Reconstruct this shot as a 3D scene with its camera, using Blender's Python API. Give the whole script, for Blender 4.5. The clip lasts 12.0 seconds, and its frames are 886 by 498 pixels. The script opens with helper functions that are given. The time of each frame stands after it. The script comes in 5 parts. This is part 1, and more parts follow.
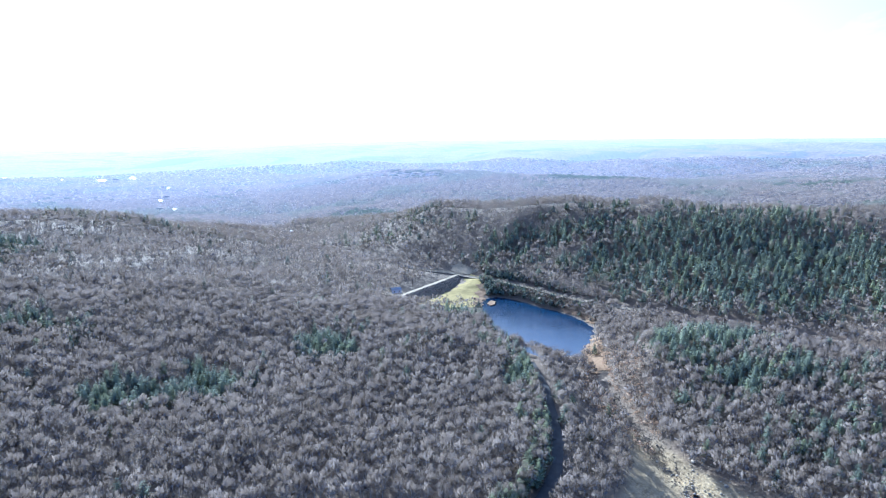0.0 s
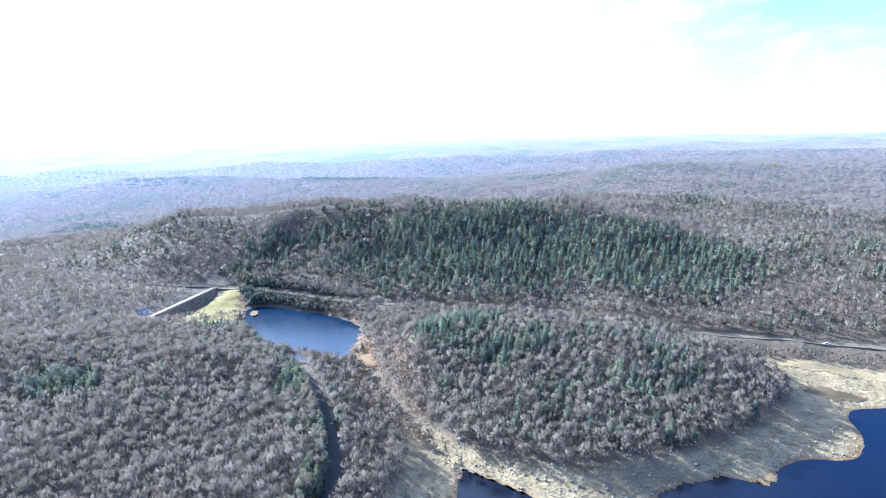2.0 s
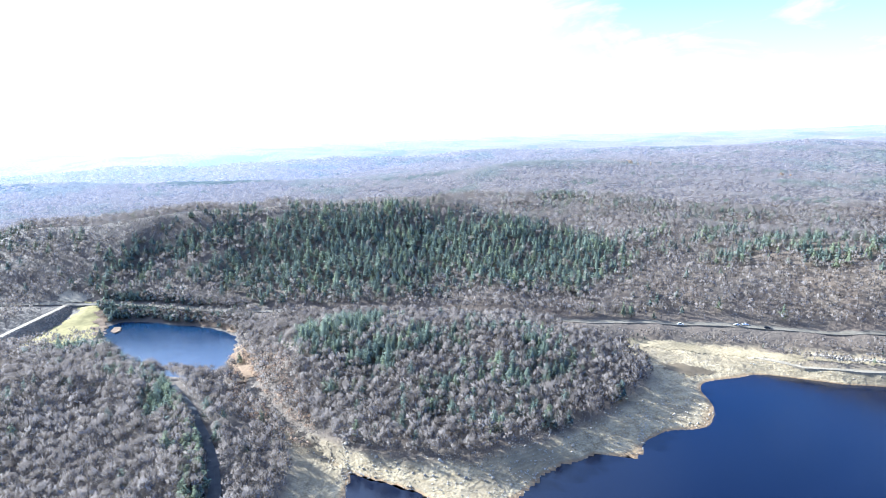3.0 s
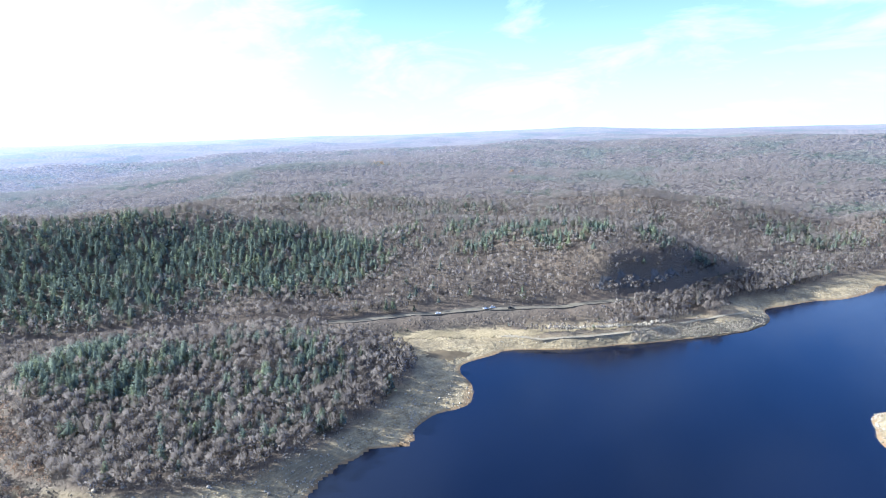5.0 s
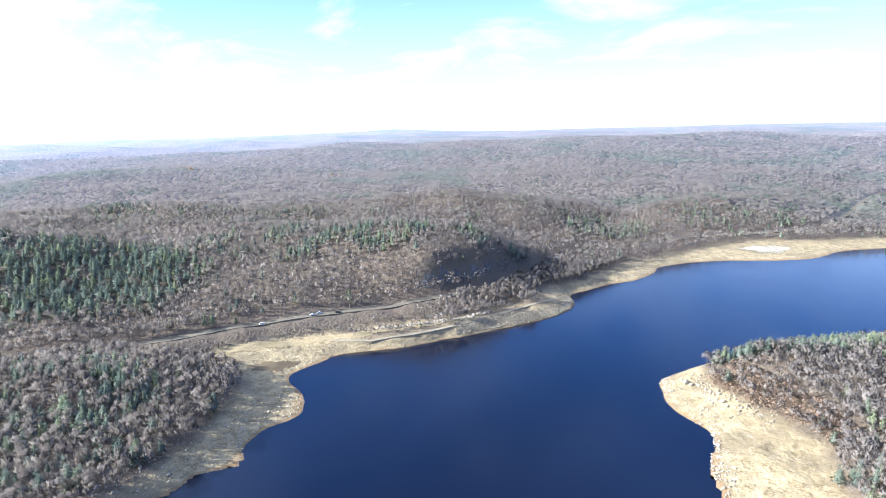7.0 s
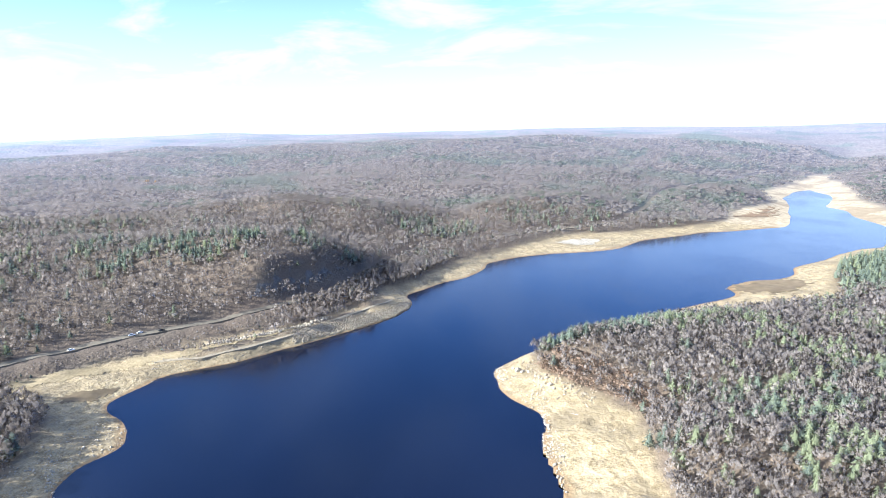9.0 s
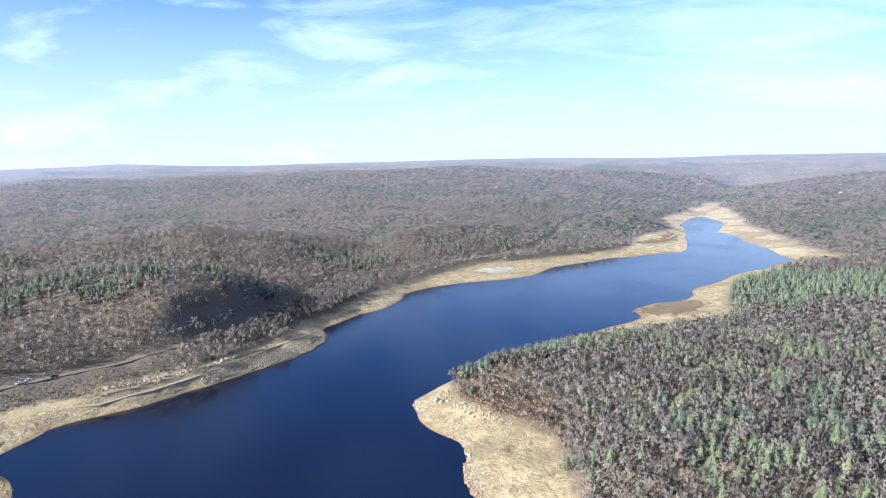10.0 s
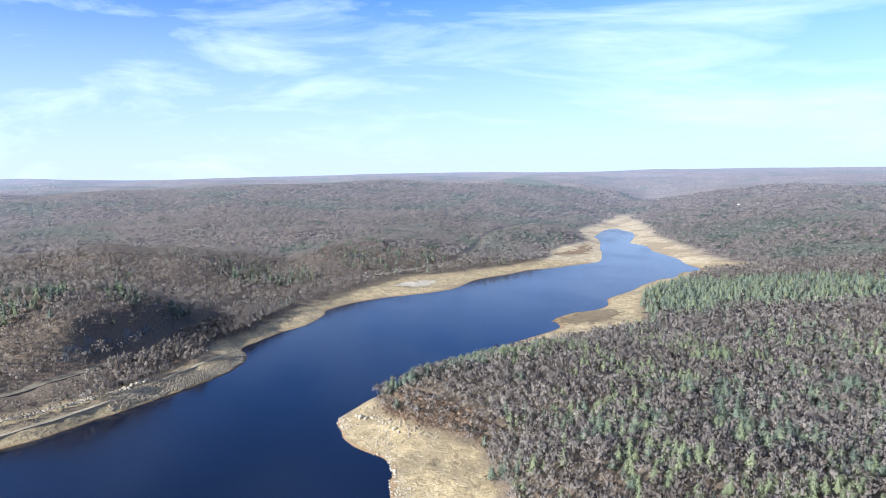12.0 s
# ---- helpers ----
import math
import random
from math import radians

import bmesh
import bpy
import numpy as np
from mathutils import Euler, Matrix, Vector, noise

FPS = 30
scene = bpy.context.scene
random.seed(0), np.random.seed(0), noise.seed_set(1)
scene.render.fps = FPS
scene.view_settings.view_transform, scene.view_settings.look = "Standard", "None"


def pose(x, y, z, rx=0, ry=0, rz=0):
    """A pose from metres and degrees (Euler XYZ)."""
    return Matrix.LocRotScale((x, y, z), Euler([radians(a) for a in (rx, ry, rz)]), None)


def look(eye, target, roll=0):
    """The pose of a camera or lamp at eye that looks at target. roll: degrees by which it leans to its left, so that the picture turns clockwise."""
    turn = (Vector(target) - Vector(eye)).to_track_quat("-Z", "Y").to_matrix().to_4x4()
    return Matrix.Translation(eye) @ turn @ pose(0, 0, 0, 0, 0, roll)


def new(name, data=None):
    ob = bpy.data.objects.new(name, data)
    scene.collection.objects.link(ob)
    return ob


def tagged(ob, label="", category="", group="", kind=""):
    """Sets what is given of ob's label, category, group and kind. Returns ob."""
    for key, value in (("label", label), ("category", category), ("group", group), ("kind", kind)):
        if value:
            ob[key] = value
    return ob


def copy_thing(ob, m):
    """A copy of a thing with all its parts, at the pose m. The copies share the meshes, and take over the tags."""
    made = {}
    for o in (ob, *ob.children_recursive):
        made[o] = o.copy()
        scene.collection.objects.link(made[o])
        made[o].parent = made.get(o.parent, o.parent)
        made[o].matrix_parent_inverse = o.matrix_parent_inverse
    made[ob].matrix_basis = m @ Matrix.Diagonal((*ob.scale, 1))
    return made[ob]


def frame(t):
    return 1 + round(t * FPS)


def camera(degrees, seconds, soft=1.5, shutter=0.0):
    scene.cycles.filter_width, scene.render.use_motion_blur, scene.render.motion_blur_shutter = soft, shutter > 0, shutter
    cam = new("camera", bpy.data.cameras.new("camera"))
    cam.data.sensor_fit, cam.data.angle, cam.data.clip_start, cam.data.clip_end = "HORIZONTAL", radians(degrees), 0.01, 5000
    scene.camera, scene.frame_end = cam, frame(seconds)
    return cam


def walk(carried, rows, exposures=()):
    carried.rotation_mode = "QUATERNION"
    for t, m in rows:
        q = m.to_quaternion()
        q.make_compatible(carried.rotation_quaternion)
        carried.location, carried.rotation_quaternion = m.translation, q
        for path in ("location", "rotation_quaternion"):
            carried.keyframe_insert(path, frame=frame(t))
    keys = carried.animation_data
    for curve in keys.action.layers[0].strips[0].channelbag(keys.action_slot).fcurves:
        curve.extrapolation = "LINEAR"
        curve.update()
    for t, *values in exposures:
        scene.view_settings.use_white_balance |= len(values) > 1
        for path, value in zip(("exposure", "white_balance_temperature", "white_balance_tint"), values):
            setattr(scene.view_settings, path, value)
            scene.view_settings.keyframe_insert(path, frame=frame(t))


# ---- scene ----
# ---- camera and its turn ----
EYE = 150.0            # metres above the lake's water
cam = camera(70.0, 12.0, 1.0)
TURN = [
(0, 0.0, -10.28, 0.31),
    (0.5, -4.11, -10.19, 0.23),
    (1, -10.13, -10.12, 0.04),
    (1.5, -16.57, -10.08, -0.14),
    (2, -21.75, -10.06, -0.35),
    (2.5, -26.82, -10.09, -0.5),
    (3, -32.84, -10.11, -0.73),
    (3.5, -39.51, -10.16, -0.95),
    (5.5, -59.05, -10.3, -1.27),
    (6, -63.54, -10.37, -1.37),
    (6.5, -67.31, -10.38, -1.45),
    (7, -70.72, -10.38, -1.44),
    (9, -85.79, -10.46, -1.46),
    (9.5, -89.46, -10.44, -1.48),
    (9.65, -90.7, -10.38, -1.49),
    (9.8, -91.9, -9.5, -1.5),
    (10, -93.55, -7.9, -1.52),
    (10.2, -95.2, -7.1, -1.54),
    (10.5, -97.48, -6.85, -1.57),
    (11, -99.8, -6.84, -1.58),
    (11.5, -100.41, -6.83, -1.54),
    (12, -100.65, -6.82, -1.49),
]
LIGHT_METER = [
    (0.0, 1.95, 4560, 6), (1.0, 1.90, 4610, 6), (2.5, 2.35, 4760, 6), (3.5, 2.40, 4860, 6), (5.5, 1.87, 5060, 6), (7.0, 2.12, 5210, 7), (9.0, 2.10, 5270, 7), (9.5, 1.93, 5330, 7),
    (10.4, 1.52, 5370, 8), (12.0, 1.48, 5350, 8),
]
walk(cam, [(t, pose(0, 0, EYE, 90 + p, 0, y) @ pose(0, 0, 0, 0, 0, r)) for t, y, p, r in TURN], LIGHT_METER)

# ---- sky and sun ----
SUN_BEARING, SUN_HEIGHT = -27.0, 25.0
world = bpy.data.worlds.new("sky")
scene.world = world
world.use_nodes = True
wn = world.node_tree.nodes
wl = world.node_tree.links
wn.clear()
sky = wn.new("ShaderNodeTexSky")
sky.sky_type = "NISHITA"
sky.sun_disc = False
sky.sun_elevation = radians(SUN_HEIGHT)
sky.sun_rotation = radians(SUN_BEARING)
sky.altitude = 300
sky.air_density, sky.dust_density, sky.ozone_density = 1.0, 2.2, 3.5
coord = wn.new("ShaderNodeTexCoord")
turned = wn.new("ShaderNodeMapping")
turned.inputs["Rotation"].default_value = (0, radians(8), radians(-62))
stretch = wn.new("ShaderNodeMapping")
stretch.inputs["Scale"].default_value = (1.5, 6.0, 15.0)
cirrus = wn.new("ShaderNodeTexNoise")
cirrus.inputs["Scale"].default_value = 1.1
cirrus.inputs["Detail"].default_value = 9
cirrus.inputs["Roughness"].default_value = 0.6
cirrus.inputs["Distortion"].default_value = 0.35
thin = wn.new("ShaderNodeMapRange")
thin.inputs["From Min"].default_value = 0.5
thin.inputs["From Max"].default_value = 0.74
thin.inputs["To Max"].default_value = 0.55
veil = wn.new("ShaderNodeMix")
veil.data_type = "RGBA"
veil.inputs["B"].default_value = (7.5, 8.0, 8.6, 1)
back = wn.new("ShaderNodeBackground")
back.inputs["Strength"].default_value = 0.064
wout = wn.new("ShaderNodeOutputWorld")
wl.new(coord.outputs["Generated"], turned.inputs["Vector"])
wl.new(turned.outputs["Vector"], stretch.inputs["Vector"])
wl.new(stretch.outputs["Vector"], cirrus.inputs["Vector"])
wl.new(cirrus.outputs["Fac"], thin.inputs["Value"])
wl.new(thin.outputs["Result"], veil.inputs["Factor"])
clear = wn.new("ShaderNodeMix")
clear.data_type, clear.blend_type = "RGBA", "MULTIPLY"
clear.inputs["Factor"].default_value = 1.0
clear.inputs["B"].default_value = (0.68, 0.88, 1.30, 1)
wl.new(sky.outputs["Color"], clear.inputs["A"])
wl.new(clear.outputs["Result"], veil.inputs["A"])
# milky air low over the horizon, the same all round
split = wn.new("ShaderNodeSeparateXYZ")
low = wn.new("ShaderNodeMapRange")
low.inputs["From Min"].default_value = 0.0
low.inputs["From Max"].default_value = 0.27
low.inputs["To Min"].default_value = 0.7
low.inputs["To Max"].default_value = 0.0
milk = wn.new("ShaderNodeMix")
milk.data_type = "RGBA"
milk.inputs["B"].default_value = (6.9, 7.2, 7.7, 1)
wl.new(coord.outputs["Generated"], split.inputs[0])
wl.new(split.outputs["Z"], low.inputs["Value"])
wl.new(low.outputs["Result"], milk.inputs["Factor"])
wl.new(veil.outputs["Result"], milk.inputs["A"])
# bright thin cloud round the sun
nearness = wn.new("ShaderNodeVectorMath")
nearness.operation = "DOT_PRODUCT"
nearness.inputs[1].default_value = (math.sin(radians(SUN_BEARING)) * math.cos(radians(SUN_HEIGHT)), math.cos(radians(SUN_BEARING)) * math.cos(radians(SUN_HEIGHT)), math.sin(radians(SUN_HEIGHT)))
aureole = wn.new("ShaderNodeMapRange")
aureole.inputs["From Min"].default_value = 0.3
aureole.inputs["From Max"].default_value = 0.85
aureole.inputs["To Max"].default_value = 0.72
glare = wn.new("ShaderNodeMix")
glare.data_type = "RGBA"
glare.inputs["B"].default_value = (9.5, 9.6, 9.6, 1)
wl.new(coord.outputs["Generated"], nearness.inputs[0])
wl.new(nearness.outputs["Value"], aureole.inputs["Value"])
wl.new(aureole.outputs["Result"], glare.inputs["Factor"])
wl.new(milk.outputs["Result"], glare.inputs["A"])
wl.new(glare.outputs["Result"], back.inputs["Color"])
wl.new(back.outputs["Background"], wout.inputs["Surface"])

sun = new("sun", bpy.data.lights.new("sun", "SUN"))
sun.data.energy, sun.data.angle, sun.data.color = 5.0, radians(0.53), (1.0, 0.915, 0.78)
toward = Vector((math.sin(radians(SUN_BEARING)) * math.cos(radians(SUN_HEIGHT)),
                 math.cos(radians(SUN_BEARING)) * math.cos(radians(SUN_HEIGHT)), math.sin(radians(SUN_HEIGHT))))
sun.matrix_world = look(toward * 900, (0, 0, 0))


# ---- materials ----
class Stuff:
    """A small helper to wire a Principled material."""

    def __init__(self, name, rough=0.9):
        self.m = bpy.data.materials.new(name)
        self.m.use_nodes = True
        self.t = self.m.node_tree
        self.b = self.t.nodes["Principled BSDF"]
        self.b.inputs["Roughness"].default_value = rough
        self.b.inputs["Specular IOR Level"].default_value = 0.25
        self.where = self.t.nodes.new("ShaderNodeNewGeometry")

    def link(self, a, b):
        self.t.links.new(a, b)

    def noise(self, scale, detail=4, stretch_by=None, distort=0.0):
        n = self.t.nodes.new("ShaderNodeTexNoise")
        n.inputs["Scale"].default_value = scale
        n.inputs["Detail"].default_value = detail
        n.inputs["Distortion"].default_value = distort
        if stretch_by:
            mp = self.t.nodes.new("ShaderNodeMapping")
            mp.inputs["Scale"].default_value = stretch_by
            self.link(self.where.outputs["Position"], mp.inputs["Vector"])
            self.link(mp.outputs["Vector"], n.inputs["Vector"])
        else:
            self.link(self.where.outputs["Position"], n.inputs["Vector"])
        return n.outputs["Fac"]

    def cells(self, scale, feature="F1"):
        n = self.t.nodes.new("ShaderNodeTexVoronoi")
        n.feature = feature
        n.inputs["Scale"].default_value = scale
        self.link(self.where.outputs["Position"], n.inputs["Vector"])
        return n

    def ramp(self, fac, stops):
        n = self.t.nodes.new("ShaderNodeValToRGB")
        e = n.color_ramp.elements
        while len(e) < len(stops):
            e.new(0.5)
        for el, (at, col) in zip(e, stops):
            el.position, el.color = at, (*col, 1)
        self.link(fac, n.inputs["Fac"])
        return n.outputs["Color"]

    def range(self, fac, a, b, c=0.0, d=1.0):
        n = self.t.nodes.new("ShaderNodeMapRange")
        for key, v in zip(("From Min", "From Max", "To Min", "To Max"), (a, b, c, d)):
            n.inputs[key].default_value = v
        self.link(fac, n.inputs["Value"])
        return n.outputs["Result"]

    def math(self, op, a, b):
        n = self.t.nodes.new("ShaderNodeMath")
        n.operation = op
        for i, v in enumerate((a, b)):
            if isinstance(v, (int, float)):
                n.inputs[i].default_value = v
            else:
                self.link(v, n.inputs[i])
        return n.outputs[0]

    def mix(self, fac, a, b, how="MIX"):
        n = self.t.nodes.new("ShaderNodeMix")
        n.data_type = "RGBA"
        n.blend_type = how
        for key, v in (("Factor", fac), ("A", a), ("B", b)):
            if isinstance(v, (int, float)):
                n.inputs[key].default_value = v
            elif isinstance(v, tuple):
                n.inputs[key].default_value = (*v, 1)
            else:
                self.link(v, n.inputs[key])
        return n.outputs["Result"]

    def attr(self, name):
        n = self.t.nodes.new("ShaderNodeAttribute")
        n.attribute_name = name
        return n.outputs["Fac"]

    def height(self):
        n = self.t.nodes.new("ShaderNodeSeparateXYZ")
        self.link(self.where.outputs["Position"], n.inputs[0])
        return n.outputs["Z"]

    def colour(self, c):
        if isinstance(c, tuple):
            self.b.inputs["Base Color"].default_value = (*c, 1)
        else:
            self.link(c, self.b.inputs["Base Color"])

    def bump(self, fac, metres, strength=1.0):
        n = self.t.nodes.new("ShaderNodeBump")
        n.inputs["Distance"].default_value = metres
        n.inputs["Strength"].default_value = strength
        self.link(fac, n.inputs["Height"])
        self.link(n.outputs["Normal"], self.b.inputs["Normal"])


def ground_material():
    s = Stuff("leaf_litter_and_sand")
    fine, broad = s.noise(0.9, 6), s.noise(0.03, 5)
    litter = s.ramp(fine, [(0.3, (0.065, 0.05, 0.035)), (0.55, (0.115, 0.088, 0.062)), (0.75, (0.17, 0.13, 0.092))])
    litter = s.mix(s.range(broad, 0.4, 0.65), litter, (0.11, 0.08, 0.055))
    grain = s.noise(0.16, 9, (1, 1, 4), 0.7)
    grain = s.math("ADD", s.math("MULTIPLY", grain, 0.6), s.math("MULTIPLY", s.noise(1.1, 8), 0.4))
    sand = s.ramp(grain, [(0.36, (0.125, 0.088, 0.043)), (0.48, (0.235, 0.174, 0.088)), (0.60, (0.345, 0.265, 0.143))])
    pebbles = s.cells(0.9)
    sand = s.mix(s.range(pebbles.outputs["Distance"], 0.1, 0.6, 0.35, 0.0), sand, (0.42, 0.345, 0.225))
    sand = s.mix(s.range(s.noise(0.35, 5), 0.52, 0.7, 0, 0.4), sand, (0.17, 0.135, 0.085))
    patch = s.noise(0.028, 8, (1, 1, 3), 0.5)
    sand = s.mix(s.range(patch, 0.5, 0.62, 0, 0.75), sand, (0.165, 0.125, 0.07))
    # strand lines left by the falling water
    z = s.height()
    band = s.math("SINE", s.math("MULTIPLY", s.math("ADD", z, s.math("MULTIPLY", fine, 0.5)), 7.0), 0.0)
    sand = s.mix(s.range(band, 0.3, 1.0, 0, 0.22), sand, (0.30, 0.24, 0.16))
    wet = s.range(z, 0.1, 0.7, 0.85, 0)
    sand = s.mix(wet, sand, (0.20, 0.12, 0.055))
    s.colour(s.mix(s.attr("bare"), litter, sand))
    s.bump(s.math("ADD", s.noise(0.5, 6), s.math("MULTIPLY", s.noise(0.14, 6, (1, 1, 3), 0.8), 2.2)), 0.5)
    return s.m


def plain_material(name, dark, light, scale=0.5, rough=0.9, bump=0.05):
    s = Stuff(name, rough)
    n = s.noise(scale, 6)
    c = s.ramp(n, [(0.3, dark), (0.7, light)])
    c = s.mix(s.range(s.noise(scale * 0.08, 4), 0.4, 0.7, 0, 0.5), c, tuple(0.75 * v for v in dark))
    s.b.inputs["Specular IOR Level"].default_value = 0.25 if rough < 0.7 else 0.06
    s.colour(c)
    if bump:
        s.bump(n, bump)
    return s.m


def tree_material(name, stops, through_share=0.25, sparse=0.0, rough=0.85, scale=0.02):
    """Colour runs from tree to tree by the mesh's own tint, and over the slope by a broad noise."""
    s = Stuff(name, rough)
    s.b.inputs["Specular IOR Level"].default_value = 0.03
    tint = s.math("ADD", s.attr("tint"), s.range(s.noise(scale, 3), 0.3, 0.7, -0.22, 0.22))
    c = s.ramp(tint, stops)
    s.colour(c)
    thru = s.t.nodes.new("ShaderNodeBsdfTranslucent")
    s.link(c, thru.inputs["Color"])
    both = s.t.nodes.new("ShaderNodeMixShader")
    both.inputs["Fac"].default_value = through_share
    s.link(s.b.outputs["BSDF"], both.inputs[1])
    s.link(thru.outputs["BSDF"], both.inputs[2])
    airy = s.t.nodes.new("ShaderNodeMixShader")
    airy.inputs["Fac"].default_value = sparse
    gaps = s.t.nodes.new("ShaderNodeBsdfTransparent")
    s.link(both.outputs["Shader"], airy.inputs[1])
    s.link(gaps.outputs["BSDF"], airy.inputs[2])
    s.link(airy.outputs["Shader"], s.t.nodes["Material Output"].inputs["Surface"])
    return s.m


def water_material(name, deep, gloss, ripple=0.9):
    s = Stuff(name, 0.06)
    s.b.inputs["IOR"].default_value = 1.33
    s.b.inputs["Specular IOR Level"].default_value = gloss
    cat = s.noise(0.006, 4, (1, 2.2, 1), 0.6)
    s.colour(s.mix(s.range(cat, 0.35, 0.65), deep, tuple(1.5 * v for v in deep)))
    s.link(s.range(cat, 0.42, 0.6, 0.05, 0.16), s.b.inputs["Roughness"])
    s.bump(s.noise(ripple, 4, (1, 1.6, 1)), 0.12, 0.35)
    return s.m


GROUND = ground_material()
LAKE_WATER = water_material("lake_water", (0.0028, 0.0043, 0.0110), 0.45)
POND_WATER = water_material("pond_water", (0.006, 0.016, 0.036), 0.5)
ASPHALT = plain_material("worn_asphalt", (0.12, 0.10, 0.073), (0.185, 0.157, 0.115), 0.3)
DARK_ASPHALT = plain_material("dark_asphalt", (0.045, 0.045, 0.047), (0.07, 0.07, 0.07), 0.3)
GRAVEL = plain_material("pale_gravel", (0.21, 0.17, 0.115), (0.33, 0.275, 0.19), 0.8)
ROCK = plain_material("granite_riprap", (0.15, 0.12, 0.082), (0.31, 0.255, 0.18), 0.5, bump=0.2)
PALE_ROCK = plain_material("pale_granite", (0.23, 0.195, 0.145), (0.45, 0.39, 0.30), 0.4, bump=0.2)
GRASS = plain_material("mown_grass", (0.205, 0.165, 0.062), (0.30, 0.24, 0.098), 0.25)
REEDS = plain_material("dry_reeds", (0.145, 0.095, 0.056), (0.24, 0.165, 0.10), 0.6, bump=0.3)
BARE_TWIGS = tree_material("bare_twigs", [(0.0, (0.158, 0.131, 0.113)), (0.35, (0.205, 0.172, 0.148)), (0.65, (0.245, 0.208, 0.181)),
                                          (1.0, (0.32, 0.277, 0.243))], 0.28, 0.45)
NEEDLES = tree_material("pine_needles", [(0.0, (0.103, 0.122, 0.095)), (0.4, (0.135, 0.157, 0.12)), (0.7, (0.163, 0.186, 0.134)),
                                         (1.0, (0.198, 0.218, 0.145))], 0.3, 0.3)
HEMLOCK = tree_material("hemlock_needles", [(0.0, (0.145, 0.165, 0.098)), (0.5, (0.185, 0.203, 0.118)), (1.0, (0.235, 0.248, 0.148))], 0.25, 0.35)
RUSTY = tree_material("rusty_scrub", [(0.0, (0.24, 0.16, 0.11)), (0.5, (0.33, 0.23, 0.16)), (1.0, (0.41, 0.30, 0.21))], 0.28, 0.3)
LARCH = tree_material("golden_larch", [(0.0, (0.30, 0.19, 0.08)), (1.0, (0.42, 0.28, 0.11))], 0.3)
CUT_ROCK = plain_material("blasted_rock", (0.06, 0.056, 0.052), (0.19, 0.175, 0.16), 0.35, bump=0.9)
BENCH = plain_material("grey_gravel", (0.20, 0.155, 0.085), (0.34, 0.265, 0.155), 0.7)
BARK = plain_material("grey_bark", (0.16, 0.14, 0.125), (0.36, 0.33, 0.30), 3.0)
MUD = plain_material("wet_mud", (0.115, 0.085, 0.05), (0.20, 0.15, 0.09), 0.12, 0.8)
DRY_SLOPE = plain_material("dry_brush", (0.24, 0.17, 0.11), (0.38, 0.28, 0.18), 0.3, bump=0.4)

# ---- lie of the land: lines of known height as (bearing, distance, height) ----
# bearing in degrees clockwise from the first view, distance from the spot under the camera
SHORE_A = [(14, 150, 0), (20, 215, 0), (23.0, 247, 0), (23.4, 268, 0), (25.3, 262, 0), (28.0, 254, 0), (30.8, 243, 0), (34, 229, 0),
           (38, 233, 0), (40.6, 250, 0), (43.1, 269, 0), (47.2, 288, 0), (51.2, 291, 0), (51.7, 308, 0), (53.4, 321, 0), (57.2, 331, 0),
           (57.8, 351, 0), (57.3, 368, 0), (56.1, 386, 0), (56.2, 400, 0), (58.1, 407, 0), (60.0, 417, 0)]
SHORE_B = [(60.0, 417, 0), (59.7, 427, 0), (62.3, 431, 0), (66.5, 435, 0), (72.1, 455, 0), (77.5, 481, 0), (80.8, 506, 0),
           (82.5, 534, 0), (82.6, 560, 0), (81.9, 575, 0), (83.2, 589, 0), (85.3, 622, 0), (87.9, 643, 0), (89.9, 688, 0),
           (89.4, 710, 0), (92.3, 748, 0), (95.5, 771, 0), (99.4, 784, 0), (101.9, 812, 0), (103.4, 877, 0), (107.2, 932, 0)]
SHORE_C = [(107.2, 932, 0), (108.2, 966, 0), (110.4, 980, 0), (112.4, 1009, 0), (113.4, 1029, 0), (114.6, 1030, 0), (115.2, 1076, 0), (114.75, 1188, 0), (114.5, 1347, 0),
           (114.1, 1475, 0), (114.65, 1527, 0), (115.5, 1554, 0), (115.6, 1725, 0), (115.9, 1796, 0), (116.2, 1707, 0), (116.75, 1597, 0), (117.7, 1541, 0), (117.15, 1318, 0),
           (118.65, 1291, 0), (119.1, 1203, 0), (120.0, 1157, 0), (121.2, 1110, 0), (121.6, 1045, 0), (122.8, 1008, 0), (123.3, 998, 0), (122.6, 974, 0), (121.2, 958, 0), (121.07, 932, 0)]
SHORE_D = [(121.07, 932, 0), (121.57, 915, 0), (120.5, 902, 0), (119.6, 895, 0), (118.2, 843, 0), (117.5, 805, 0), (116.3, 774, 0), (114.76, 747, 0), (115.5, 729, 0), (115.25, 704, 0),
           (113.9, 682, 0), (112.6, 683, 0), (111.4, 665, 0), (109.9, 633, 0), (110.6, 619, 0), (111.5, 608, 0),
           (106.4, 545, 0), (101, 485, 0), (96.0, 434, 0), (92.5, 403, 0), (89.8, 385, 0), (90.6, 366, 0),
           (90.8, 346, 0), (92.6, 332, 0), (94.6, 323, 0), (95.1, 307, 0), (94.8, 295, 0), (95.0, 283, 0), (97, 245, 0),
           (100, 205, 0), (96, 175, 0), (80, 150, 0), (50, 135, 0), (25, 135, 0), (14, 150, 0)]
POND_EDGE = [(4.1, 563, 4), (6.0, 571, 4), (7.8, 561, 4), (10.1, 536, 4), (12.2, 514, 4), (14.0, 489, 4), (13.8, 464, 4), (13.1, 424, 4),
             (12.0, 398, 4), (10.2, 402, 4), (8.8, 412, 4), (6.6, 428, 4), (4.9, 460, 4), (3.7, 518, 4), (4.1, 563, 4)]
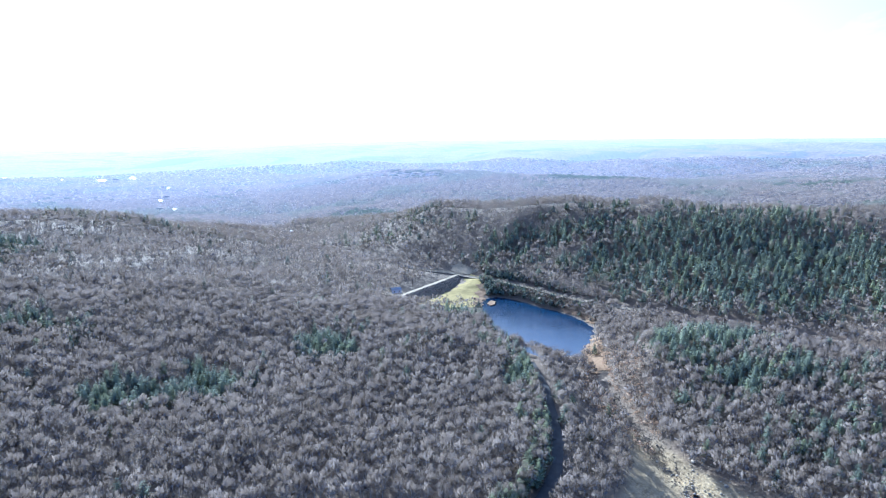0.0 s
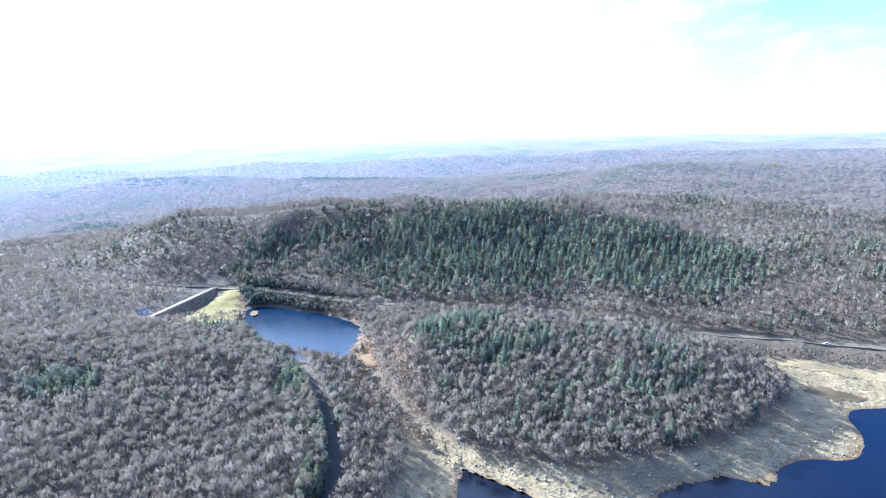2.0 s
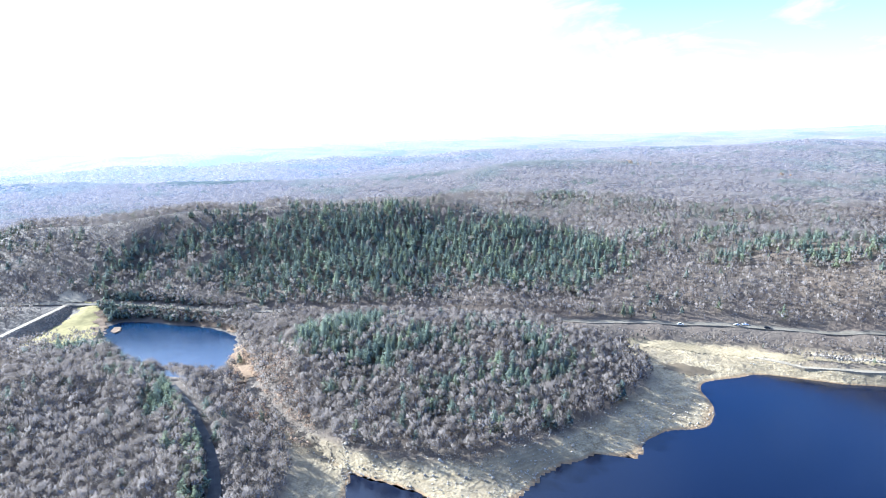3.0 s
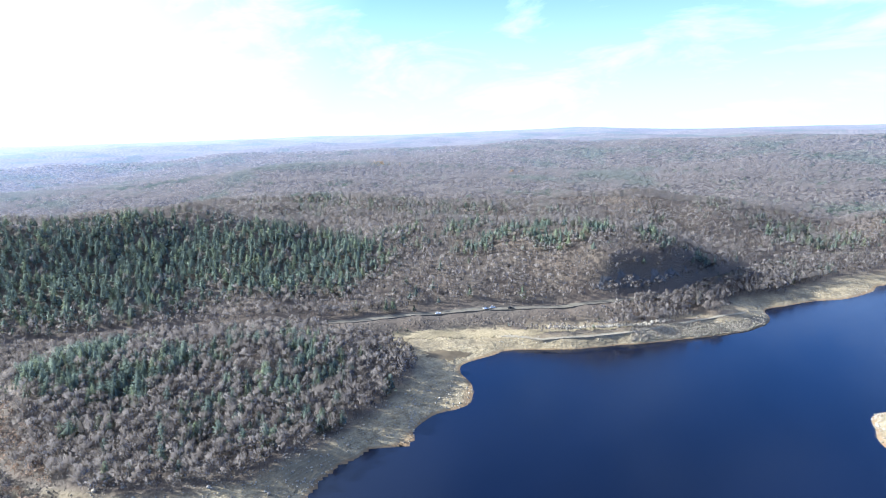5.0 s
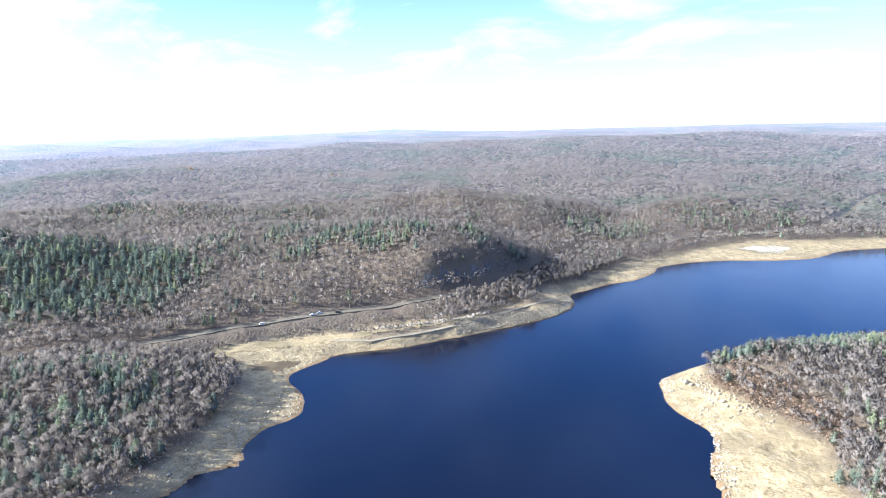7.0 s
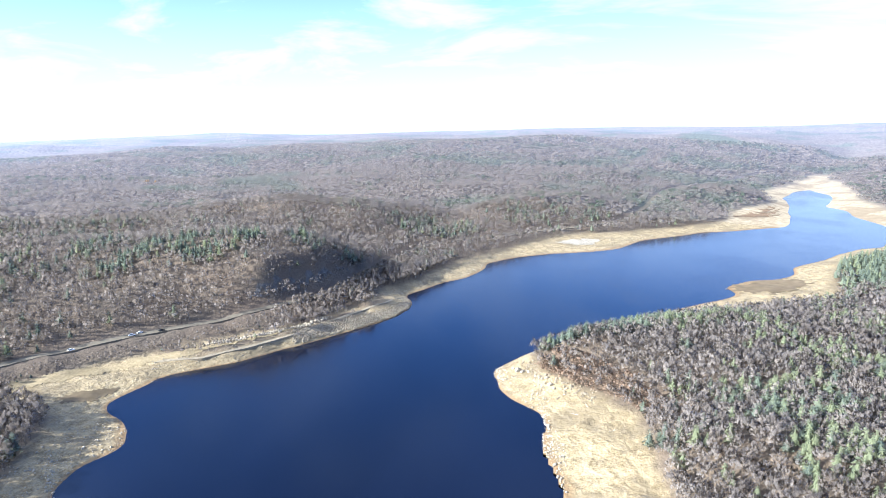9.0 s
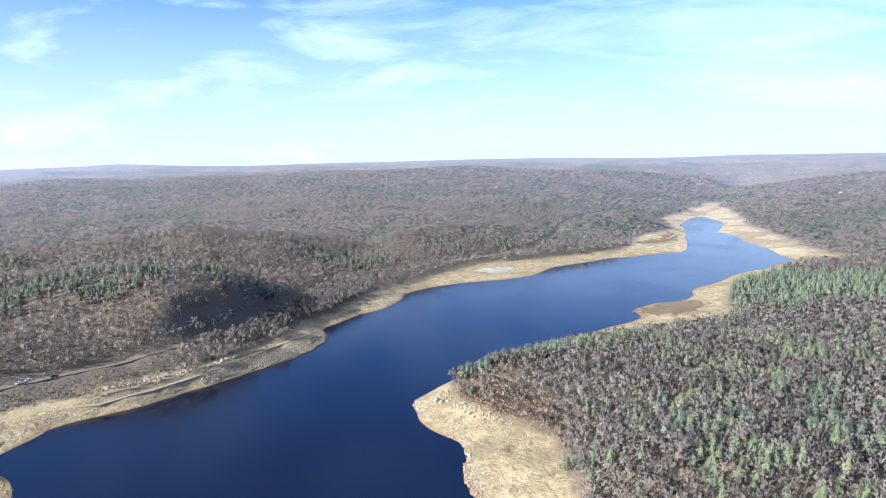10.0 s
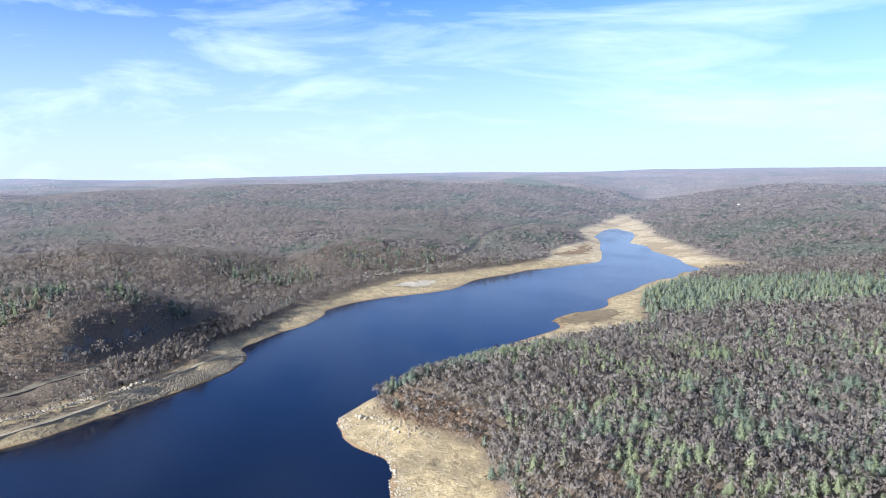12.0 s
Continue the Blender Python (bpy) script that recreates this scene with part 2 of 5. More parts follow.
# the old high-water line, where the woods begin
WOODS_A = [(17.4, 309, 9), (20.0, 291, 9), (23.2, 275, 9), (27.5, 261, 9.5), (31.9, 256, 9.5), (35.7, 256, 9.5), (39.4, 268, 9), (43.4, 284, 9), (48.3, 312, 9),
           (52.2, 371, 9), (51.2, 397, 9), (49.3, 412, 9), (48.5, 432, 9), (50.3, 437, 9), (54.5, 444, 9), (59.7, 453, 9), (64.9, 463, 9),
           (70.1, 468, 9), (75.1, 495, 9), (79.0, 540, 9), (80.2, 575, 8), (83.0, 600, 9), (85.1, 640, 9), (88.3, 708, 9), (92.6, 780, 9)]
WOODS_B = [(92.6, 780, 9), (95.0, 835, 9), (97.9, 868, 9), (101.9, 892, 9), (106.35, 972, 6), (108.9, 1012, 6), (110.06, 1065, 6), (110.0, 1158, 6), (111.9, 1245, 6), (113.0, 1325, 6),
           (113.0, 1509, 6), (112.4, 1539, 6), (114.35, 1675, 6), (114.8, 1842, 6), (115.3, 1971, 6), (116.3, 2065, 6), (117.4, 2086, 6), (118.6, 1687, 6), (119.6, 1407, 6), (120.9, 1302, 6),
           (122.3, 1196, 6), (123.6, 1108, 6), (125.4, 1049, 6), (127.5, 1028, 6), (128.4, 1004, 6), (123.4, 898, 9), (121.2, 822, 9),
           (119.4, 775, 9), (118.4, 725, 9), (118.5, 640, 9), (118.8, 590, 9), (116.4, 545, 9), (111.5, 508, 9), (106.4, 478, 9), (103, 460, 9), (97.0, 412, 9), (93.6, 395, 9), (94.8, 365, 9),
           (97.9, 341, 9), (101.0, 328, 9), (103.6, 310, 9), (104.7, 285, 9), (105.2, 264, 9), (108, 225, 9)]
WATERMARK = 6.0
BANK_WEST = [(8, 150, 9), (14, 205, 9), (17.5, 245, 9), (17.8, 275, 9), (15.2, 310, 8), (13.4, 345, 8), (11.5, 410, 8)]
HIGHWAY = [(-24, 1100, 10), (-14, 800, 12), (-8.4, 699, 14), (-5.3, 661, 14), (-2.3, 637, 14), (0.8, 619, 14), (3.4, 598, 14), (7.0, 572, 14), (10.3, 546, 14), (13.8, 521, 14),
           (22, 492, 14), (33, 472, 14), (45.4, 463, 14), (51.0, 471, 14), (56.0, 479, 14), (62.4, 488, 14), (66.0, 496, 14), (69.3, 510, 14),
           (72.5, 528, 14), (75.0, 553, 14), (78.6, 620, 13), (81.5, 695, 12), (83.7, 765, 12), (87, 810, 12), (92, 850, 12), (98, 915, 12), (101.8, 975, 13), (103.6, 1110, 15), (105, 1360, 18), (107.5, 1520, 20), (110.5, 1680, 16), (112.5, 1900, 14)]
LANE = [(7.8, 390, 11), (8.3, 374, 13), (9.7, 331, 14), (10.6, 296, 14), (11.2, 268, 14), (11.1, 243, 14), (10.1, 225, 14), (5, 180, 16)]
STREAM = [(13.0, 420, 3.6), (14.4, 402, 3.3), (15.1, 365, 3), (16.7, 340, 2.6), (18.3, 311, 2.0), (20.6, 290, 1.2), (22.6, 273, 0.4)]
SHORE_ROAD = [(60, 442, 7.5), (63.8, 437, 8), (67.7, 445, 8), (72.0, 463, 8), (76.5, 494, 8), (80.5, 535, 8), (81.6, 556, 7)]
DAM = [(-3.7, 530, 13), (1.3, 611, 13)]
WOODS_A, WOODS_B, BANK_WEST = [[(b, r * (EYE - WATERMARK) / (EYE - z), WATERMARK) for b, r, z in line] for line in (WOODS_A, WOODS_B, BANK_WEST)]
BENCH_CUT = [q for q in HIGHWAY if -9 < q[0] < 73]
HILLS = {
    "road_inner": [(q, r - 6.5, z) for q, r, z in BENCH_CUT],
    "road_outer": [(q, r + 6.5, z) for q, r, z in BENCH_CUT],
    "west_hill": [(-60, 560, 74), (-45, 620, 76), (-35.2, 640, 74), (-31.2, 690, 72), (-26.5, 700, 63), (-22.3, 690, 49), (-17.3, 650, 37), (-12.5, 600, 25), (-7.5, 555, 15)],
    "west_hill_flank": [(-60, 260, 30), (-38, 250, 25), (-25, 222, 25), (-10, 210, 22), (4, 212, 17)],
    "west_hill_side": [(-38, 430, 48), (-25, 440, 43), (-12, 400, 32), (-2, 380, 24), (4, 340, 20)],
    "valley_floor": [(-60, 1300, 2), (-40, 1300, -8), (-23.9, 1500, -10), (-18, 1200, -9), (-11.5, 850, 4)],
    "valley_far": [(-60, 2900, 4), (-40, 2900, 0), (-30, 2700, -8), (-27.5, 2000, -7)],
    "north_ridge": [(-14, 1000, 12), (-9.8, 870, 17), (-5.3, 830, 31), (-1.2, 780, 54), (1.8, 740, 65), (8.8, 715, 71), (13.7, 705, 72), (20.2, 700, 75), (28.9, 700, 74), (35.1, 710, 72)],
    "plateau_mid": [(34, 1000, 60), (42, 980, 54), (50, 950, 46), (59.1, 1000, 40), (66.2, 980, 49), (70.8, 950, 56), (75.9, 930, 53), (80.3, 910, 43), (83.3, 890, 27), (84.7, 870, 14)],
    "behind_north": [(3, 1020, 10), (10, 1080, 12), (20, 1100, 16), (27, 1100, 26), (33, 1050, 40)],
    "second_valley": [(-14, 2300, 0), (-4, 2150, 14), (4, 2100, 20), (12, 2000, 22), (20, 1950, 16), (28, 2250, 26)],
    "knoll": [(18.5, 365, 20), (20.5, 400, 26), (23, 410, 24), (28, 400, 22), (33, 390, 21), (38, 385, 20), (43, 385, 18), (47, 385, 14)],
    "plateau": [(35, 720, 70), (40.2, 720, 52), (49.9, 680, 50), (55.9, 650, 47), (60, 640, 55), (64.1, 620, 63), (68.2, 610, 66), (72.3, 620, 55)],
    "cliff_base": [(67, 514, 15), (70, 524, 15), (75.0, 566, 15), (78.8, 636, 14), (81.5, 712, 13), (83.7, 785, 13)],
    "cliff_top": [(69, 545, 50), (72.5, 575, 52), (75.2, 600, 43), (78.0, 650, 27), (80.8, 712, 16), (83.4, 785, 13)],
    "dam_toe": [(-4.5, 515, 8), (-2.3, 538, 6), (0.3, 570, 6), (2.4, 618, 7)],
    "dam_lot": [(-6, 540, 10), (-4.5, 555, 10), (-2, 590, 9), (-0.3, 625, 11)],
    "plateau_back": [(33.4, 1250, 43), (35.3, 1350, 59), (38.1, 1450, 75), (42.2, 1500, 81), (49.6, 1560, 76), (56.3, 1600, 65), (65, 1600, 62), (75, 1500, 58), (83.2, 1250, 44), (87.8, 1200, 38), (92.1, 1400, 46), (98.1, 1500, 52), (103, 1750, 50)],
    "ravine": [(88.5, 1120, 24), (87, 1000, 17), (85.7, 880, 13)],
    "east_slope": [(89.8, 960, 34), (92, 1020, 42), (97, 1080, 42), (100.5, 1100, 30)],
    "point_hill": [(97.5, 395, 20), (101, 400, 23), (106, 420, 24), (112, 440, 23), (118, 475, 22), (124, 550, 21)],
    "point_near": [(108, 280, 18), (115, 270, 24), (125, 260, 27), (140, 260, 30), (150, 260, 30)],
    "east_wood": [(128, 450, 26), (140, 460, 32), (128, 760, 18), (140, 820, 26), (150, 800, 34)],
    "east_far": [(124, 1900, 46), (128, 1500, 34), (136, 1300, 36), (145, 1300, 44), (160, 1300, 60)],
    "gorge": [(118.4, 3000, 40), (118.2, 2500, 24), (117, 2250, 10)],
    "gorge_side": [(120.9, 2500, 36), (123.5, 2300, 56), (127.3, 2600, 76), (133, 2700, 78)],
    "skyline_west": [(-60, 4650, 60), (-34.4, 4650, 42), (-27.3, 4650, 37), (-18.6, 4650, 59), (-9.1, 4650, 87), (0.7, 4650, 106), (10.6, 4650, 114), (19.9, 4650, 128), (28, 4650, 135)],
    "skyline_north": [(28, 4650, 135), (37, 4650, 142), (44.5, 4650, 160), (50, 4650, 152), (59, 4650, 168), (63, 4650, 172), (67.2, 4650, 192), (71, 4650, 165), (75.5, 4650, 153), (82, 4650, 156)],
    "skyline_east": [(82, 4650, 156), (92.5, 4650, 157), (100, 4650, 158), (107, 4650, 145), (110, 4650, 137), (114, 4650, 128), (119, 4650, 140), (136, 4650, 119), (160, 4650, 120)],
    "mid_west": [(-26.6, 3400, -5), (-21.9, 3200, 47), (-15.1, 3000, 71), (-7.3, 3000, 66), (-1.3, 2900, 55), (5.8, 2900, 77), (13.2, 2800, 83), (22.3, 2700, 86), (28.5, 2600, 84), (34.7, 2600, 89)],
    "mid_north": [(34.7, 2600, 89), (40, 2700, 104), (52, 2700, 104), (60, 2300, 100)],
    "pine_nose": [(-14.3, 1250, -10), (-9.9, 1150, 13), (-4.8, 1150, 15), (-1.3, 1250, 18)],
    "second_ridge": [(-18, 1900, -8), (-11.3, 1750, 19), (-4.3, 1700, 48), (3.8, 1650, 49), (10.8, 1600, 55), (15.7, 1500, 46), (18.5, 1400, 27)],
    "second_brow": [(22.5, 1700, 32), (28.7, 1800, 46), (32.4, 1900, 52)],
    "hollow": [(56, 780, 38), (62, 770, 40), (68, 750, 42), (74, 760, 32), (79, 780, 17)],
    "hollow_back": [(62, 1150, 36), (70, 1120, 38), (78, 1080, 34), (84, 1020, 26)],
    "road_knob": [(105.2, 1220, 30), (107, 1270, 36), (109.4, 1330, 35), (111.9, 1300, 27)],
    "east_brow": [(69.2, 1900, 100), (77.3, 2000, 105), (86.4, 2200, 115), (96.3, 2500, 118), (106.5, 2700, 122), (112.4, 2600, 100), (116.7, 2500, 60)],
    "inlet": [(115.2, 1440, -3), (115.7, 1600, -3), (115.9, 1780, -2)],
    "behind": [(170, 700, 50), (200, 600, 60), (240, 600, 65), (280, 600, 70), (170, 260, 32), (220, 250, 32), (290, 250, 30)],
    "behind_far": [(165, 4650, 120), (200, 4650, 120), (240, 4650, 100), (280, 4650, 80), (300, 4650, 60)],
    "under_camera": [(150, 62, 20), (200, 62, 22), (290, 62, 22), (340, 62, 18), (360, 100, 16), (120, 90, 8), (150, 120, 24), (290, 120, 24)],
}

STEP = 0.5
N_AZ = 720
U0, DU = math.log(60.0), radians(STEP)
N_U = int((math.log(4900.0) - U0) / DU) + 1
U_AXIS = U0 + DU * np.arange(N_U)
R_AXIS = np.exp(U_AXIS)


def cell(b, r):
    """Column and row, as fractions, of a bearing and a distance."""
    return (np.asarray(b) % 360.0) / STEP, (np.log(np.asarray(r)) - U0) / DU


def run(line, gap=0.35):
    """Points along a line of (bearing, distance, height), close together."""
    pts = []
    for (b0, r0, z0), (b1, r1, z1) in zip(line, line[1:]):
        d1 = (b1 - b0 + 180) % 360 - 180
        n = max(2, int(max(abs(d1) / STEP, abs(math.log(r1 / r0)) / DU) / gap))
        for k in range(n):
            f = k / n
            pts.append((b0 + d1 * f, math.exp(math.log(r0) * (1 - f) + math.log(r1) * f), z0 + (z1 - z0) * f))
    pts.append(line[-1])
    return np.array(pts, float)


def inside(loop, bearings, dists):
    """Which of the points lie in a closed loop, worked out in metres."""
    px, py = dists * np.sin(np.radians(bearings)), dists * np.cos(np.radians(bearings))
    loop = np.asarray(loop, float)
    lx, ly = loop[:, 1] * np.sin(np.radians(loop[:, 0])), loop[:, 1] * np.cos(np.radians(loop[:, 0]))
    hit = np.zeros(px.shape, bool)
    for i in range(len(lx)):
        x0, y0, x1, y1 = lx[i - 1], ly[i - 1], lx[i], ly[i]
        if y0 == y1:
            continue
        hit ^= ((y0 > py) != (y1 > py)) & (px < (x1 - x0) * (py - y0) / (y1 - y0) + x0)
    return hit


def wiggle(line, size, seed):
    """The same shore with small bays and points."""
    p = run(line, 0.6)
    out = []
    for b, r, z in p:
        n = noise.fractal((b * 1.5, r * 0.03, seed), 1.0, 2.0, 5) * size
        out.append((b, r + n * max(1.0, r / 350), z))
    return out


SHORE = [q for i, part_line in enumerate((SHORE_A, SHORE_B, SHORE_C, SHORE_D)) for q in wiggle(part_line, 2.8, i)]
SHORE[0] = SHORE[-1]
az_grid, r_grid = np.meshgrid(np.arange(N_AZ) * STEP, R_AXIS, indexing="ij")
in_lake = inside(SHORE, az_grid, r_grid)
in_pond = inside(POND_EDGE, az_grid, r_grid)


def shrink(mask, n):
    for _ in range(n):
        m = mask & np.roll(mask, 1, 0) & np.roll(mask, -1, 0)
        m[:, 1:] &= mask[:, :-1]
        m[:, :-1] &= mask[:, 1:]
        mask = m
    return mask


def solve_land():
    """Heights between the known lines: a stretched skin, solved from coarse to fine."""
    lines = [SHORE, POND_EDGE, WOODS_A, WOODS_B, BANK_WEST, HIGHWAY, LANE, STREAM, SHORE_ROAD, *HILLS.values()]
    fixed = np.full((N_AZ, N_U), np.nan)
    for line in lines:
        p = run(line)
        c, u = cell(p[:, 0], p[:, 1])
        fixed[np.round(c).astype(int) % N_AZ, np.clip(np.round(u).astype(int), 0, N_U - 1)] = p[:, 2]
    fixed[shrink(in_lake, 2)] = -3.0
    fixed[shrink(in_pond, 2)] = 2.0
    h = None
    for k in (16, 8, 4, 2, 1):
        na, nu = N_AZ // k, (N_U + k - 1) // k
        pad = np.full((N_AZ, nu * k), np.nan)
        pad[:, :N_U] = fixed
        blocks = pad.reshape(na, k, nu, k).transpose(0, 2, 1, 3).reshape(na, nu, k * k)
        known = ~np.isnan(blocks).all(2)
        val = np.where(known, np.nansum(blocks, 2) / np.maximum(1, (~np.isnan(blocks)).sum(2)), 0)
        if h is None:
            h = np.full((na, nu), 30.0)
        else:
            h = np.repeat(np.repeat(h, 2, 0), 2, 1)[:na, :nu]
            if h.shape[1] < nu:
                h = np.concatenate([h, np.repeat(h[:, -1:], nu - h.shape[1], 1)], 1)
        h = np.where(known, val, h)
        for _ in range(260):
            up = np.concatenate([h[:, 1:], h[:, -1:]], 1)
            dn = np.concatenate([h[:, :1], h[:, :-1]], 1)
            avg = (np.roll(h, 1, 0) + np.roll(h, -1, 0) + up + dn) / 4
            h = np.where(known, val, avg)
    return h


land = solve_land()
for _ in range(3):
    soft = (np.roll(land, 1, 0) + np.roll(land, -1, 0) + 2 * land) / 4
    land = np.where(r_grid > 300, soft, land)
    land[:, 1:-1] = np.where(r_grid[:, 1:-1] > 300, (land[:, 2:] + land[:, :-2] + 2 * land[:, 1:-1]) / 4, land[:, 1:-1])

gx, gy = r_grid * np.sin(np.radians(az_grid)), r_grid * np.cos(np.radians(az_grid))


def field(xs, ys, size, octaves, seed):
    """Smooth random relief from sums of sines turned at random, the same for every build."""
    rng = np.random.RandomState(seed)
    total = np.zeros_like(xs)
    amp = 1.0
    for o in range(octaves):
        for _ in range(6):
            a, ph = rng.uniform(0, 2 * math.pi), rng.uniform(0, 2 * math.pi)
            k = 2 * math.pi / size * (2 ** o) * rng.uniform(0.7, 1.4)
            total += amp / 3 * np.sin(k * (xs * math.cos(a) + ys * math.sin(a)) + ph)
        amp *= 0.5
    return total


rise = np.clip((r_grid - 900) / 1500, 0, 1)
land += rise * field(gx, gy, 800, 3, 5) * 9 * np.clip((land - 9) / 20, 0.15, 1) * np.clip((4600 - r_grid) / 900, 0.15, 1)
land += np.clip((land - 10) / 12, 0, 1) * np.clip((1000 - r_grid) / 400, 0, 1) * field(gx, gy, 120, 3, 8) * 1.6
land += np.clip((land - 18) / 14, 0, 1) * np.clip((r_grid - 480) / 200, 0, 1) * np.clip((1500 - r_grid) / 400, 0, 1) * field(gx, gy, 240, 3, 12) * 4.5
land += np.where((land > 0.2) & (r_grid < 1300), field(gx, gy, 34, 4, 9) * 0.6 * np.clip(land / 3, 0, 1), 0)


def height_at(xs, ys):
    xs, ys = np.asarray(xs, float), np.asarray(ys, float)
    c, u = cell(np.degrees(np.arctan2(xs, ys)), np.maximum(61, np.hypot(xs, ys)))
    u = np.clip(u, 0, N_U - 1.001)
    c0, u0 = np.floor(c).astype(int), np.floor(u).astype(int)
    fc, fu = c - c0, u - u0
    c1, c0 = (c0 + 1) % N_AZ, c0 % N_AZ
    return (land[c0, u0] * (1 - fc) * (1 - fu) + land[c1, u0] * fc * (1 - fu) + land[c0, u0 + 1] * (1 - fc) * fu + land[c1, u0 + 1] * fc * fu)


def xy(b, r):
    return r * math.sin(radians(b)), r * math.cos(radians(b))


def to_xy(line):
    p = np.asarray(line, float)
    return np.stack([p[:, 1] * np.sin(np.radians(p[:, 0])), p[:, 1] * np.cos(np.radians(p[:, 0]))], 1)


def off_line(xs, ys, line):
    """Distance of points from a line."""
    p = to_xy(run(line, 2.0))
    best = np.full(np.shape(xs), 1e9)
    for (x0, y0), (x1, y1) in zip(p, p[1:]):
        dx, dy = x1 - x0, y1 - y0
        f = np.clip(((xs - x0) * dx + (ys - y0) * dy) / (dx * dx + dy * dy + 1e-9), 0, 1)
        best = np.minimum(best, np.hypot(xs - x0 - f * dx, ys - y0 - f * dy))
    return best


def raw_mesh(name, verts, faces, material, smooth=False, **floats):
    """A mesh from arrays; faces all have the same number of corners."""
    me = bpy.data.meshes.new(name)
    verts, faces = np.asarray(verts, np.float32), np.asarray(faces, np.int32)
    n, k = faces.shape
    me.vertices.add(len(verts))
    me.vertices.foreach_set("co", verts.ravel())
    me.loops.add(n * k)
    me.loops.foreach_set("vertex_index", faces.ravel())
    me.polygons.add(n)
    me.polygons.foreach_set("loop_start", np.arange(0, n * k, k, dtype=np.int32))
    me.polygons.foreach_set("use_smooth", np.full(n, smooth))
    me.update(calc_edges=True)
    for key, values in floats.items():
        at = me.attributes.new(key, "FLOAT", "POINT")
        at.data.foreach_set("value", np.asarray(values, np.float32))
    me.materials.append(material)
    return me


# ---- ground sheet ----
near_cols = [c for c in range(N_AZ) if ((c * STEP + 48) % 360) < 200]
far_cols = [c for c in range(N_AZ) if ((c * STEP + 48) % 360) >= 200 and c % 8 == 0]
COLS = sorted(near_cols, key=lambda c: (c * STEP + 48) % 360) + sorted(far_cols, key=lambda c: (c * STEP + 48) % 360)
EDGE_U = int((math.log(1050.0) - U0) / DU)

lake_side = np.zeros((N_AZ, N_U))
flooded = inside(np.array(WOODS_A + WOODS_B + [(100, 170, 9), (60, 120, 9), (12, 120, 9)] + BANK_WEST[:5], float), az_grid, r_grid)
lake_side[flooded & (land < WATERMARK + 0.6)] = 1.0
lake_side[(az_grid > 6) & (az_grid < 17.6) & (r_grid > 288)] *= 0.12
for _ in range(2):
    lake_side = (np.roll(lake_side, 1, 0) + np.roll(lake_side, -1, 0) + np.roll(lake_side, 1, 1) + np.roll(lake_side, -1, 1) + 2 * lake_side) / 6


def sheet(name, u_from, u_to, material, cols=COLS, z=None, extra=None):
    nu = u_to - u_from
    cols_a = np.array(cols)
    hh = land[cols_a, u_from:u_to] if z is None else np.full((len(cols), nu), z)
    v = np.stack([gx[cols_a, u_from:u_to], gy[cols_a, u_from:u_to], hh], -1).reshape(-1, 3)
    i = np.arange(len(cols))
    j = np.arange(nu - 1)
    a = (i[:, None] * nu + j[None]).ravel()
    b = (((i + 1) % len(cols))[:, None] * nu + j[None]).ravel()
    f = np.stack([a, b, b + 1, a + 1], 1)[:, ::-1]
    bare_part = lake_side[cols_a, u_from:u_to].ravel()
    if u_from == 0:
        # close the sheet under the camera
        v = np.concatenate([v, [(0, 0, float(hh[:, 0].mean()))]])
        ring = i * nu
        f = np.concatenate([f, np.stack([np.full(len(cols), len(v) - 1), np.roll(ring, -1), ring, ring], 1)])
        bare_part = np.append(bare_part, 0)
    return raw_mesh(name, v, f, material, True, bare=bare_part)


ground = tagged(new("ground", sheet("ground", 0, EDGE_U + 1, GROUND)), "leaf-littered brown forest floor with pale sandy drawn-down lake banks", "ground", kind="structure")

